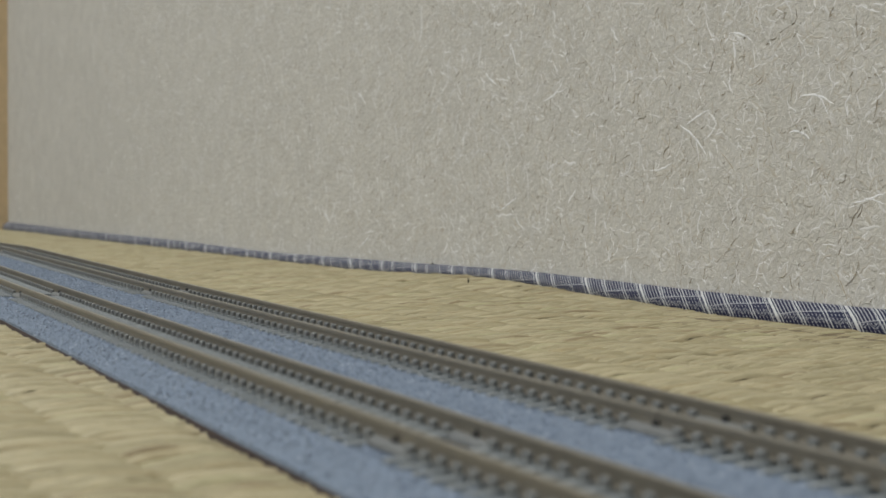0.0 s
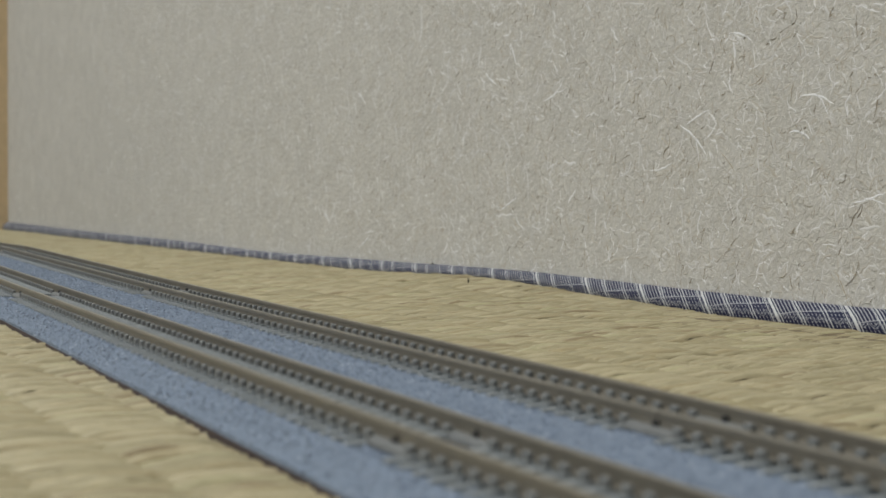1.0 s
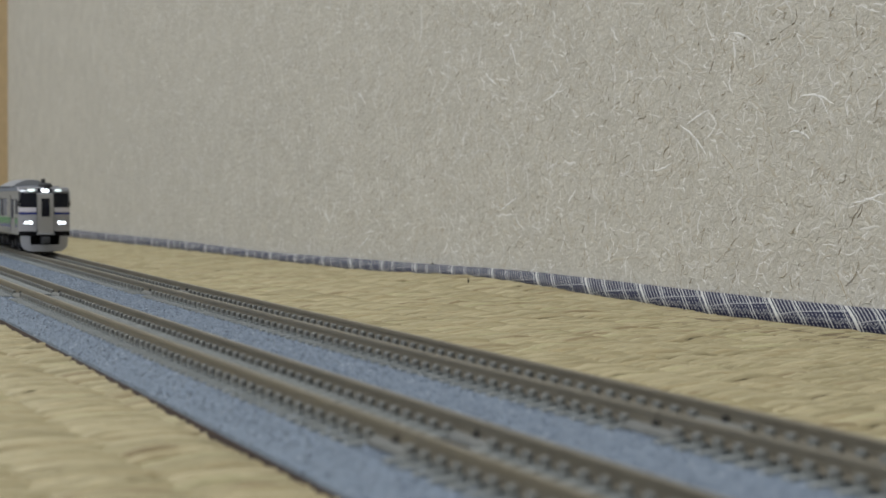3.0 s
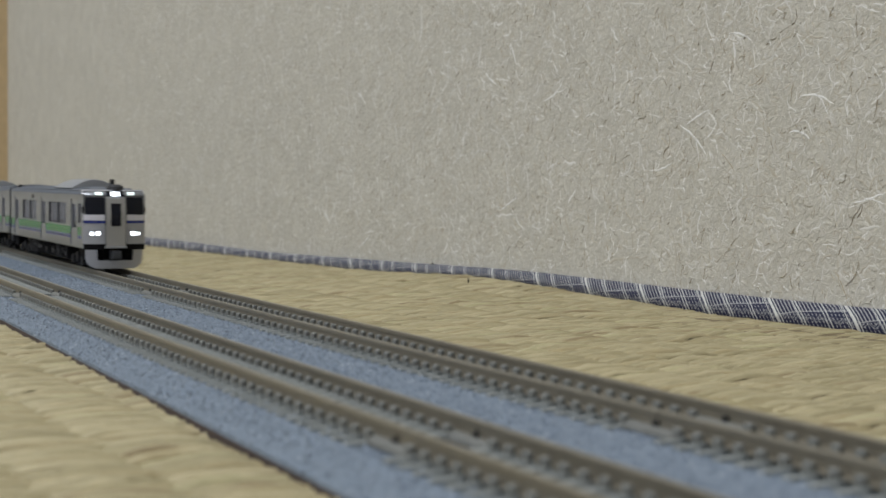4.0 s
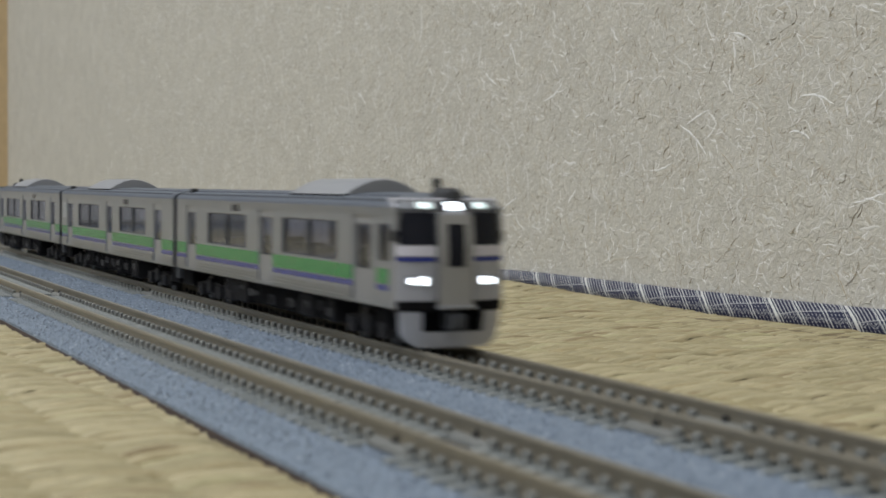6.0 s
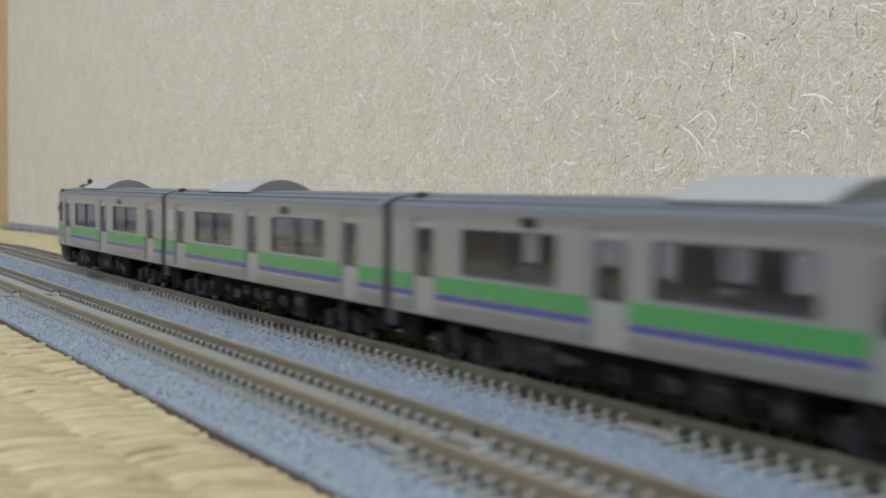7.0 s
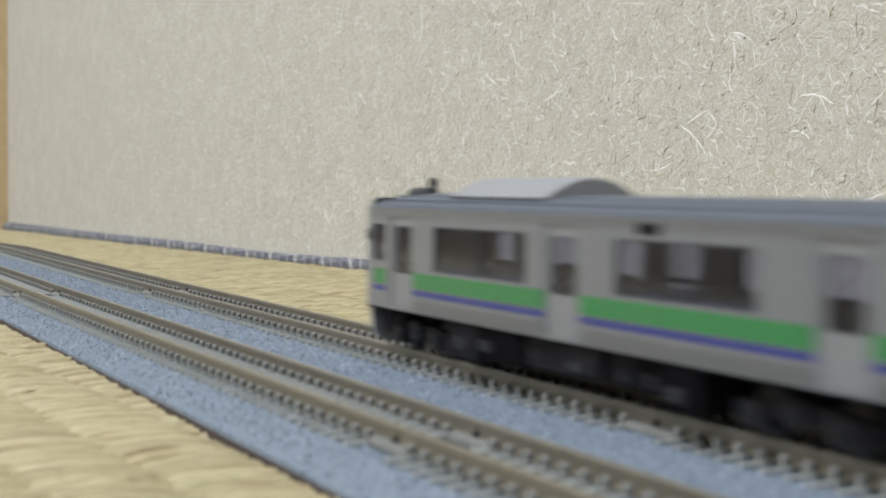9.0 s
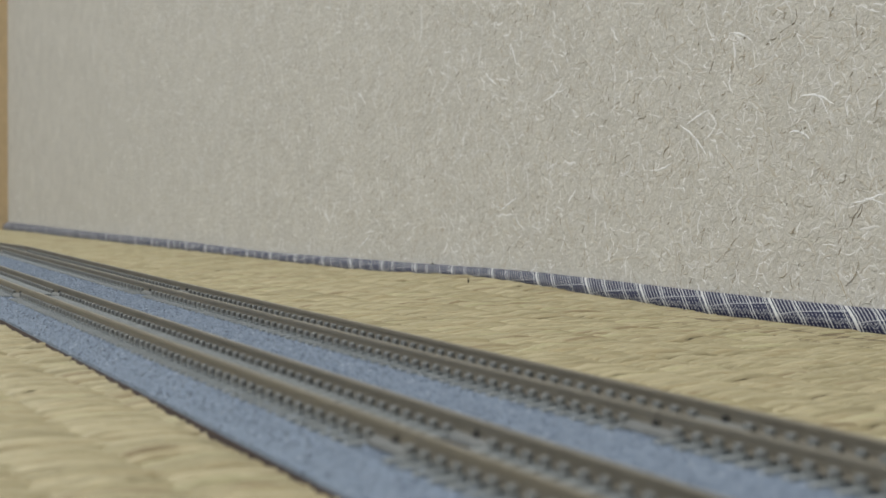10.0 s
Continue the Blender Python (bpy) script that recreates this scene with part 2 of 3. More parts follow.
def edge_uv(x, y):
    """Distance along the mat's edge (away from the viewer) and distance in front of it."""
    dx, dy = x - EDGE.x, y - EDGE.y
    return dx * ALONG.x + dy * ALONG.y, -(dx * BACK.x + dy * BACK.y)


def rise(x, y):
    """The mat's uneven height near its edge, mm."""
    u, v = edge_uv(x, y)
    w = np.clip(1 - v / 95.0, 0, 1)
    w = w * w * (3 - 2 * w)
    return w * (2.5 * np.exp(-((u - 195) / 62.0) ** 2) - 1.1 * np.clip((105 - u) / 50, 0, 1))


def place_on_edge(ob):
    """Turns a thing built along +x so that it runs away along the mat's edge, the wall towards its -y."""
    ob.matrix_world = Matrix.Translation((EDGE.x * MM, EDGE.y * MM, 0)) @ Matrix.Rotation(math.pi + WALL_TURN, 4, "Z")
    return ob


# In this turned space x runs away along the edge, and the wall lies towards -y.
def build_room():
    far, near, back = 1300.0, -2300.0, 2700.0
    b = Build()
    b.box(near - 100, far + 100, -BORDER_WIDTH - 100, back + 100, -60, -1.4)
    floor = place_on_edge(part("floor", b, M_RUSHBED))
    tagged(floor, "straw-coloured woven rush tatami floor", "floor", kind="structure")
    b = Build()
    b.box(near, far, -BORDER_WIDTH - 100, -BORDER_WIDTH, -5, 2400)
    wall = place_on_edge(part("wall_north", b, M_PAPER))
    tagged(wall, "beige wall covered with fibre-flecked plaster paper", "wall", kind="structure")
    for name, box in (("wall_south", (near, far, back, back + 100)), ("wall_west", (far, far + 100, -BORDER_WIDTH - 100, back + 100)),
                      ("wall_east", (near - 100, near, -BORDER_WIDTH - 100, back + 100))):
        b = Build()
        b.box(*box, -5, 2400)
        tagged(place_on_edge(part(name, b, M_PLASTER)), "plain beige plastered room wall", "wall", kind="structure")
    b = Build()
    b.box(near - 100, far + 100, -BORDER_WIDTH - 100, back + 100, 2400, 2460)
    tagged(place_on_edge(part("ceiling", b, M_CEIL)), "plain wooden board ceiling", "ceiling", kind="structure")
    # corner post, standing proud of the papered wall
    b = Build()
    b.box(POST_U, POST_U + 105, -BORDER_WIDTH - 2, -BORDER_WIDTH + POST_PROUD, -4, 2399, 1.5)
    post = place_on_edge(part("post", b, M_WOOD))
    tagged(post, "light brown planed timber corner post", "post", kind="structure")
    return wall


POST_U, POST_PROUD = 946.0, 14.0
wall_north = build_room()


def build_fibres(name, label, zones, material, broad=(0.09, 0.24)):
    """Short curved fibres pressed into the wall paper, denser close by."""
    verts, faces = [], []
    def lay(count, u0, u1, z1, size, relief, fade=False):
        k0 = sum(len(v) for v in verts)
        n, seg = count, 5
        u = u0 + (u1 - u0) * (1 - np.sqrt(1 - rng.uniform(0, 1, n)) if fade else rng.uniform(0, 1, n))
        z = rng.uniform(-1, z1, n)
        ang = rng.uniform(0, math.tau, n)
        length = rng.lognormal(math.log(4.0 * size), 0.5, n)
        bend = rng.normal(0, 0.9, n)
        width = rng.uniform(*broad, n) * min(size, 1.5)
        high = rng.uniform(0.05, 0.2, n) * relief * np.interp(u, (-140, 200, 460, 900), (1.1, 0.9, 0.5, 0.33)) / size
        pts = np.zeros((n, seg + 1, 3, 3))
        px, pz = u.copy(), z.copy()
        kink = rng.normal(0, 0.35, (n, seg + 1))
        for i in range(seg + 1):
            a = ang + bend * (i / seg - 0.5) + kink[:, i]
            if i:
                px = px + np.cos(a) * length / seg
                pz = pz + np.sin(a) * length / seg
            taper = 0.35 + 0.65 * math.sin(math.pi * (i + 0.3) / (seg + 0.6))
            nx, nz = -np.sin(a), np.cos(a)
            for j, (s, h) in enumerate(((-1, -0.05), (0, 1), (1, -0.05))):
                pts[:, i, j, 0] = px + s * nx * width * taper
                pts[:, i, j, 1] = -BORDER_WIDTH + h * high * taper
                pts[:, i, j, 2] = np.maximum(pz + s * nz * width * taper, -3)
        verts.append(pts.reshape(-1, 3))
        idx = np.arange((seg + 1) * 3).reshape(seg + 1, 3)
        q = np.stack([idx[:-1, :-1], idx[1:, :-1], idx[1:, 1:], idx[:-1, 1:]], -1).reshape(-1, 4)
        faces.append((q[None] + (k0 + np.arange(n) * (seg + 1) * 3)[:, None, None]).reshape(-1, 4))
    for zone in zones:
        lay(*zone)
    me = raw_mesh(name, np.concatenate(verts), np.concatenate(faces), material)
    ob = new(name, me)
    ob.parent = wall_north
    return tagged(ob, label, kind="stuff")


build_fibres("fibres", "tangled pale paper fibres pressed flat", [
    (17000, -140, 260, 112, 0.85, 0.69), (3600, -140, 420, 150, 1.3, 0.9, True), (7600, 260, 460, 160, 0.9, 0.8), (4600, 460, 760, 195, 1.05, 0.8, True), (2600, 460, 945, 230, 1.15, 0.8)],
    M_FIBRE, (0.12, 0.40))
build_fibres("brown_fibres", "short thin brown plant fibres", [
    (2300, -140, 260, 112, 0.6, 0.8), (1000, 260, 460, 160, 0.65, 0.8), (500, 460, 945, 230, 0.8, 0.8)], M_BROWNFIBRE, (0.06, 0.14))
build_fibres("pale_fibres", "loose white paper fibres", [(260, -140, 460, 150, 1.4, 0.8), (60, 460, 945, 225, 1.6, 0.7)], M_LONGFIBRE, (0.1, 0.26))


def strand(name, label, u, z, turn, length, bend, width, material):
    """One long fibre on the wall paper, from (u, z), bowed and tapering, with a split end."""
    b = Build()
    n = 9
    for fork, (side_turn, start) in enumerate(((0.0, 0.0), (0.55, 0.55)) if length > 12.5 else ((0.0, 0.0),)):
        rings, px, pz, path = [], u, z, []
        for i in range(n + 1):
            a = turn + bend * (i / n - 0.5) + 0.16 * math.sin(i * 2.3 + u) + (side_turn if i / n > start else 0.0)
            path.append((px, pz, a))
            px, pz = px + math.cos(a) * length / n, pz + math.sin(a) * length / n
        for i, (px, pz, a) in enumerate(path):
            if i / n < start - 0.01:
                continue
            w = width * (0.25 + 0.75 * math.sin(math.pi * (i + 0.4) / (n + 0.8))) * (0.6 if fork else 1.0)
            cx, cz = -math.sin(a) * w, math.cos(a) * w
            y = -BORDER_WIDTH
            rings.append([(px - cx, y - 0.02, pz - cz), (px - cx * 0.4, y + 0.09, pz - cz * 0.4), (px + cx * 0.4, y + 0.1, pz + cz * 0.4), (px + cx, y - 0.02, pz + cz)])
        b.loft(rings)
    part(name, b, material, wall_north, label, smooth=True)


# the long fibres that stand out: along the wall, height, direction, length and bow
for row in ((165, 62.8, 2.61, 15.2, -0.9), (89, 52.1, -2.51, 15.1, 0.5), (86, 52.0, 2.78, 11.2, 0.1), (37, 57.8, -2.90, 13.4, 0.8), (17, 29.9, 2.89, 12.6, -0.2),
            (345, 22.8, -2.45, 7.9, 0.2), (311, 73.0, -2.51, 9.6, 0.2), (193, 25.2, 2.76, 12.4, 0.2), (309, 9.1, 2.67, 12.1, -0.3), (104, 39.0, 2.91, 12.1, -0.6),
            (41, 48.6, -2.85, 8.5, 0.9), (187, 83.3, -2.05, 7.7, 0.3), (204, 74.2, -2.64, 9.2, -0.3), (67, 76.8, -2.83, 10.4, 0.6)):
    strand("long_fibre", "long white paper fibre", *row, 0.42, M_LONGFIBRE)
for row in ((23, 13.0, -2.11, 10.1, 0.4), (173, 29.9, -2.32, 9.3, 0.2), (70, 44.0, -2.40, 9.0, 0.3), (58, 62.0, 2.70, 6.5, -0.8)):
    strand("dark_fibre", "long brown plant fibre", *row, 0.2, M_BROWNFIBRE)


tatami = empty("tatami_mat", "straw-coloured tatami mat with striped indigo cloth border", "tatami mat")


def build_rush():
    """Rush strands of the mat: each runs from warp row to warp row, in ribs parallel to the mat's edge."""
    verts, faces = [], []
    row, seg = 14.5, 7
    count = 0
    cross = np.array([(-1.0, -1.15), (-0.5, 0.05), (0.5, 0.05), (1.0, -1.15)])
    for r in range(0, 25):
        v0 = r * row
        u0, u1, pitch = (-330.0, 1050.0, 1.3)
        n = int((u1 - u0) / pitch)
        u = u0 + (np.arange(n) + (0.5 if r % 2 else 0.0)) * pitch + rng.normal(0, 0.24, n)
        # leave out what lies far behind the viewer's side of the floor
        vc = v0 + row / 2
        x = EDGE.x + u * ALONG.x - vc * BACK.x
        keep = x < 60 + 0 * u
        u = u[keep]
        n = len(u)
        wid = rng.uniform(0.40, 0.78, n)
        lift = rng.normal(0, 0.17, n)
        # neighbours lie in loose bundles that rise and sink together
        lift += 0.13 * np.sin(u * 0.9 + r * 2.1) * np.sin(u * 0.23 + r)
        skew = rng.normal(0, 0.7, n)
        wave, phase = rng.normal(0, 0.2, n), rng.uniform(0, math.tau, n)
        bow = rng.normal(0, 0.35, n)
        early, late = rng.normal(0, 0.9, n), rng.normal(0, 0.9, n)
        pts = np.zeros((n, seg + 1, 4, 3))
        for i in range(seg + 1):
            f = i / seg
            arch = math.sin(math.pi * f) ** 0.55
            v = v0 - 1.5 + early + (row + 3.0 + late - early) * f
            for j, (cx, cz) in enumerate(cross):
                uu = u + skew * (f - 0.5) + bow * math.sin(math.tau * f) + cx * wid * (0.5 + 0.5 * arch) + rng.normal(0, 0.03, n)
                xx = EDGE.x + uu * ALONG.x - v * BACK.x
                yy = EDGE.y + uu * ALONG.y - v * BACK.y
                pts[:, i, j, 0], pts[:, i, j, 1] = xx, yy
                pts[:, i, j, 2] = -1.1 + 1.0 * arch + cz * 0.55 + (lift + wave * np.sin(math.tau * 1.4 * f + phase)) * arch + rise(xx, yy)
        verts.append(pts.reshape(-1, 3))
        idx = np.arange((seg + 1) * 4).reshape(seg + 1, 4)
        q = np.stack([idx[:-1, :-1], idx[:-1, 1:], idx[1:, 1:], idx[1:, :-1]], -1).reshape(-1, 4)
        faces.append((q[None] + (count + np.arange(n) * (seg + 1) * 4)[:, None, None]).reshape(-1, 4))
        count += n * (seg + 1) * 4
    ob = new("weave", raw_mesh("weave", np.concatenate(verts), np.concatenate(faces), M_RUSH))
    ob.parent = tatami
    return tagged(ob, "straw-yellow rush strands woven in ribs", kind="stuff")


build_rush()


def build_border():
    """The cloth edging of the mat, rolled over at its front."""
    prof = [(-0.4, -2.2), (0.3, -0.4), (0.55, 0.7), (0.3, 1.9), (-0.4, 2.9), (-1.5, 3.7), (-2.7, 4.1), (-3.95, 4.2)]
    rings = []
    for i in range(330):
        u = -250 + i * 4.0
        dz = float(rise(EDGE.x + u * ALONG.x, EDGE.y + u * ALONG.y))
        top = 1.1 * math.exp(-((u - 175) / 75) ** 2) - 1.2 * math.exp(-((u - 410) / 90) ** 2) + 1.2 * min(1.0, max(0.0, (u - 700) / 230))
        sway = 0.3 * math.sin(u * 0.031) + 0.25 * math.sin(u * 0.083 + 1)
        puff = 1 + 0.05 * math.sin(u * 0.19 + 0.7) + 0.04 * math.sin(u * 0.41)
        ring = []
        for k, (y, z) in enumerate(prof):
            f = min(1.0, max(0.0, z / 4.2))
            ring.append((u, y + (sway if k < 6 else 0), z * (puff if 1 < k < 6 else 1) + dz * (1 - f) + top * f))
        rings.append(ring)
    b = Build()
    b.loft(rings, caps=False, closed=False)
    ob = place_on_edge(part("border", b, M_BORDER, smooth=True))
    ob.parent = tatami
    return tagged(ob, "indigo cloth border with white cross stripes")


build_border()


# ---- the model railway: double-track pieces with concrete ties, then the three-car train ----
PIECE, TIE_PITCH, RAIL_TOP = 248.0, 4.0, 7.15
RAIL_Y = (0.35, 10.05, 33.35, 43.05)
TRACK_Y = (5.2, 38.2)
CURVE_R, CURVE_X = 414.0, -744.0
CURVE_Y = TRACK_Y[1] - CURVE_R
LINE_RISE = ((0.0, 0.0), (-248.0, 0.4), (-496.0, 1.35), (-744.0, -1.8))
ROADBED = [(-7.4, -2.4), (-7.3, 0.9), (-5.0, 4.2), (-4.0, 4.3), (-3.4, 4.1), (13.8, 4.1), (14.4, 4.3), (16.5, 4.3), (27.0, 4.3), (29.0, 4.3), (29.6, 4.1), (46.8, 4.1), (47.4, 4.3), (48.4, 4.2), (50.7, 0.9), (50.8, -2.4)]
RAIL = [(-0.7, 4.85), (-0.7, 5.05), (-0.2, 5.25), (-0.2, 6.3), (-0.36, 6.5), (-0.36, 7.05), (-0.26, 7.15), (0.26, 7.15), (0.36, 7.05), (0.36, 6.5), (0.2, 6.3), (0.2, 5.25), (0.7, 5.05), (0.7, 4.85)]


def straight(x, y):
    return x, y


def bent(x, y):
    """A straight piece's point, x mm along from its near end, on the curve about the origin."""
    a, r = x / CURVE_R, y - CURVE_Y
    return -r * math.sin(a), r * math.cos(a)


def tie_mesh():
    b = Build()
    b.box(-0.95, 0.95, -6.35, 6.35, 4.0, 4.95, 0.15)
    for s in (-1, 1):
        b.box(-0.8, 0.8, *sorted((s * 6.3, s * 8.9)), 4.0, 4.6, 0.1)
    for y in (-4.85, 4.85):
        for s in (-1, 1):
            y0, y1 = sorted((y + s * 0.72, y + s * 1.6))
            b.box(-0.74, 0.74, y0, y1, 4.95, 5.95, 0.2)
    me = b.mesh("tie", M_TIE)
    me.materials.append(M_CHAIR)
    for face in me.polygons:
        if face.center.z > 0.00497:
            face.material_index = 1
    return me


TIE = tie_mesh()


def track_piece(way, length, steps, label):
    piece = empty("double_track", label, "model track", "pieces of model track")
    xs = [length * i / steps for i in range(steps + 1)]

    def strip(profile, dy=0.0, ends=(0.0, 0.0)):
        b = Build()
        pts = [xs[0] + ends[0]] + xs[1:-1] + [xs[-1] - ends[1]]
        b.loft([[(*way(x, y + dy), z) for y, z in profile] for x in pts])
        return b
    part("roadbed", strip(ROADBED, 0, (0.02, 0.02)), M_BALLAST, piece)
    # thin near-black strip along each lower edge of the roadbed
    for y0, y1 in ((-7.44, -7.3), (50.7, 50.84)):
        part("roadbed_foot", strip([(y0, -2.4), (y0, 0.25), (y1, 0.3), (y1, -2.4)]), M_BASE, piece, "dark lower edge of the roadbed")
    for y in RAIL_Y:
        rail = part("rail", strip(RAIL, y, (0.06, 0.06)), M_RAIL, piece, smooth=True)
        for end, inside in ((0.0, 1), (length, -1)):
            b = Build()
            lo, hi = sorted((end, end + inside * 0.55))
            b.loft([[(*way(x, y + a), z) for a, z in ((-0.6, 5.3), (-0.6, 5.95), (0.6, 5.95), (0.6, 5.3))] for x in (lo, hi)])
            part("joint_clip", b, M_JOINT, rail, "black rail joint clip")
            b = Build()
            lo, hi = sorted((end + inside * 0.05, end + inside * 6.5))
            b.loft([[(*way(x, y + a), z) for a, z in ((-1.7, 4.4), (-1.5, 5.0), (-0.95, 5.25), (0.95, 5.25), (1.5, 5.0), (1.7, 4.4))] for x in (lo, hi)])
            part("joint_plate", b, M_CHAIR, rail, "grey joint plate")
    n = round(length / TIE_PITCH)
    for yc in TRACK_Y:
        for i in range(n):
            x = (i + 0.5) * length / n
            if min(x, length - x) < 3:
                continue
            tie = new("tie", TIE)
            tie.parent = piece
            (ax, ay), (bx, by) = way(x - 0.5, yc), way(x + 0.5, yc)
            tie.matrix_basis = Matrix.Translation(((ax + bx) / 2 * MM, (ay + by) / 2 * MM, 0)) @ Matrix.Rotation(math.atan2(by - ay, bx - ax), 4, "Z")
    # loose-looking moulded grains on the shoulders and between the tracks
    edges = [(-7.35, 0.7, -5.0, 4.2, 2600), (-5.0, 4.2, -3.9, 4.3, 500), (-3.9, 4.2, -1.2, 4.2, 1500), (11.6, 4.2, 14.2, 4.2, 1300), (14.2, 4.3, 29.2, 4.3, 5200), (29.2, 4.2, 31.8, 4.2, 1300)]
    g = np.random.default_rng(11)
    verts, faces = [], []
    for ya, za, yb, zb, count in edges:
        count = int(count * min(1.0, length / PIECE))
        f, x, s = g.uniform(0, 1, count), g.uniform(0.4, length - 0.4, count), g.uniform(0.2, 0.5, count)
        turn, h = g.uniform(0, math.tau, count), g.uniform(0.2, 0.5, count)
        ny, nz = -(zb - za), (yb - ya)
        q = math.hypot(ny, nz)
        ny, nz = ny / q, nz / q
        ty, tz = nz, -ny
        for i in range(count):
            y, z = ya + (yb - ya) * f[i], za + (zb - za) * f[i]
            k = len(verts)
            for a in range(4):
                c, d = math.cos(turn[i] + a * 1.571) * s[i], math.sin(turn[i] + a * 1.571) * s[i] * 0.8
                verts.append((*way(x[i] + c, y + d * ty - ny * 0.1), z + d * tz - nz * 0.1))
            for a in range(4):
                c, d = math.cos(turn[i] + a * 1.571) * s[i] * 0.55, math.sin(turn[i] + a * 1.571) * s[i] * 0.5
                verts.append((*way(x[i] + c, y + d * ty + ny * s[i] * h[i]), z + d * tz + nz * s[i] * h[i]))
            faces += [(k + a, k + (a + 1) % 4, k + 4 + (a + 1) % 4, k + 4 + a) for a in range(4)] + [(k + 4, k + 5, k + 6, k + 7)]
    grains = new("ballast_grit", raw_mesh("ballast_grit", verts, faces, M_GRAIN, smooth=False))
    grains.parent = piece
    tagged(grains, kind="stuff")
    return piece


def line_rise(x):
    """The line's height over the level mat, mm: it climbs a little towards the curve."""
    return float(np.interp(-x, [-p[0] for p in LINE_RISE], [p[1] for p in LINE_RISE]))


def laid(k):
    """The pose of the straight piece that begins at k lengths."""
    z0, z1 = line_rise(k * PIECE), line_rise((k + 1) * PIECE)
    return Matrix.Translation((k * PIECE * MM, 0, z0 * MM)) @ Matrix.Rotation(-math.atan2(z1 - z0, PIECE), 4, "Y")


def build_track():
    first = track_piece(straight, PIECE, 1, "straight double track with blue-grey ballast and concrete ties")
    first.matrix_basis = laid(-1)
    for k in (-3, -2, 0, 1):
        copy_thing(first, laid(k))
    curve = track_piece(bent, CURVE_R * math.pi / 4, 24, "curved double track with blue-grey ballast and concrete ties")
    centre = Matrix.Translation((CURVE_X * MM, CURVE_Y * MM, LINE_RISE[-1][1] * MM))
    curve.matrix_basis = centre
    for k in (1, 2):
        copy_thing(curve, centre @ Matrix.Rotation(k * math.pi / 4, 4, "Z"))


# ---- the train. A car's origin is its middle, at rail level; x runs forward ----
HALF, GAP = 9.3, 71.75
SIDE_LOW, SIDE_TOP = 6.8, 22.9
WIN_Z = (13.4, 20.1)
CORNER = 64.25
END_DOORS, END_WINDOWS = ((45.5, 54.2), (-6.75, 2.25), (-61.5, -53.2)), ((7.9, 37.7), (-43.7, -15.3))
MID_DOORS, MID_WINDOWS = ((-60.7, -52.4), (-4.6, 3.6), (50.4, 58.6)), ((-43.4, -14.0), (12.2, 42.0))


def sheet_with_holes(x0, x1, z0, z1, holes, y_out, y_in):
    """A thin upright plate with rectangular holes through it."""
    xs = sorted({x0, x1, *(h[0] for h in holes), *(h[1] for h in holes)})
    zs = sorted({z0, z1, *(h[2] for h in holes), *(h[3] for h in holes)})
    solid = {}
    for i in range(len(xs) - 1):
        for j in range(len(zs) - 1):
            cx, cz = (xs[i] + xs[i + 1]) / 2, (zs[j] + zs[j + 1]) / 2
            solid[i, j] = not any(h[0] < cx < h[1] and h[2] < cz < h[3] for h in holes)
    b = Build()
    index = {}

    def vert(i, j, k):
        if (i, j, k) not in index:
            index[i, j, k] = len(b.v)
            b.v.append((xs[i], (y_out, y_in)[k], zs[j]))
        return index[i, j, k]
    for (i, j), full in solid.items():
        if not full:
            continue
        for k in (0, 1):
            b.f.append((vert(i, j, k), vert(i + 1, j, k), vert(i + 1, j + 1, k), vert(i, j + 1, k)))
        for di, dj, e in ((-1, 0, ((i, j), (i, j + 1))), (1, 0, ((i + 1, j), (i + 1, j + 1))), (0, -1, ((i, j), (i + 1, j))), (0, 1, ((i, j + 1), (i + 1, j + 1)))):
            if not solid.get((i + di, j + dj), False):
                (a, c), (d, e2) = e
                b.f.append((vert(a, c, 0), vert(d, e2, 0), vert(d, e2, 1), vert(a, c, 1)))
    return b


def plate(x0, x1, z0, z1, y, out, thick=0.12):
    b = Build()
    y0, y1 = sorted((y, y + out * thick))
    b.box(x0, x1, y0, y1, z0, z1)
    return b


def face_x(y, z):
    """The cab's front: bowed across, leaning back above the waist and rounded into the roof."""
    x = CORNER + 2.2 * (1 - (min(abs(y), HALF) / HALF) ** 2.8)
    if z > 16.7:
        x -= (z - 16.7) * 0.13
    if z > 22.4:
        x -= 0.55 * (z - 22.4) ** 2
    if z < 6.8:
        x -= (6.8 - z) * 0.10
    return x


def face_patch(y0, y1, z0, z1, lift, n=8, m=3, low=0.0):
    """A piece of the cab's front between two heights, lifted off the shell; low draws in its bottom corners."""
    b = Build()
    n, m = max(2, n), max(1, m)
    rows = []
    for k in (lift, -0.9):
        for j in range(m + 1):
            z = z0 + (z1 - z0) * j / m
            pull = low * (1 - j / m) ** 2
            rows.append([(face_x(y, z) + k, y, z) for y in [(y0 + (y1 - y0) * i / n) * (1 - pull) for i in range(n + 1)]])
    w = n + 1
    for r in rows:
        b.v += r
    h = (m + 1) * w
    for j in range(m):
        for i in range(n):
            a = j * w + i
            b.f.append((a, a + 1, a + w + 1, a + w))
            b.f.append((h + a, h + a + w, h + a + w + 1, h + a + 1))
    ring = [i for i in range(w)] + [j * w + n for j in range(1, m + 1)] + [m * w + i for i in range(n - 1, -1, -1)] + [j * w for j in range(m - 1, 0, -1)]
    for i in range(len(ring)):
        a, c = ring[i], ring[(i + 1) % len(ring)]
        b.f.append((a, c, c + h, a + h))
    return b


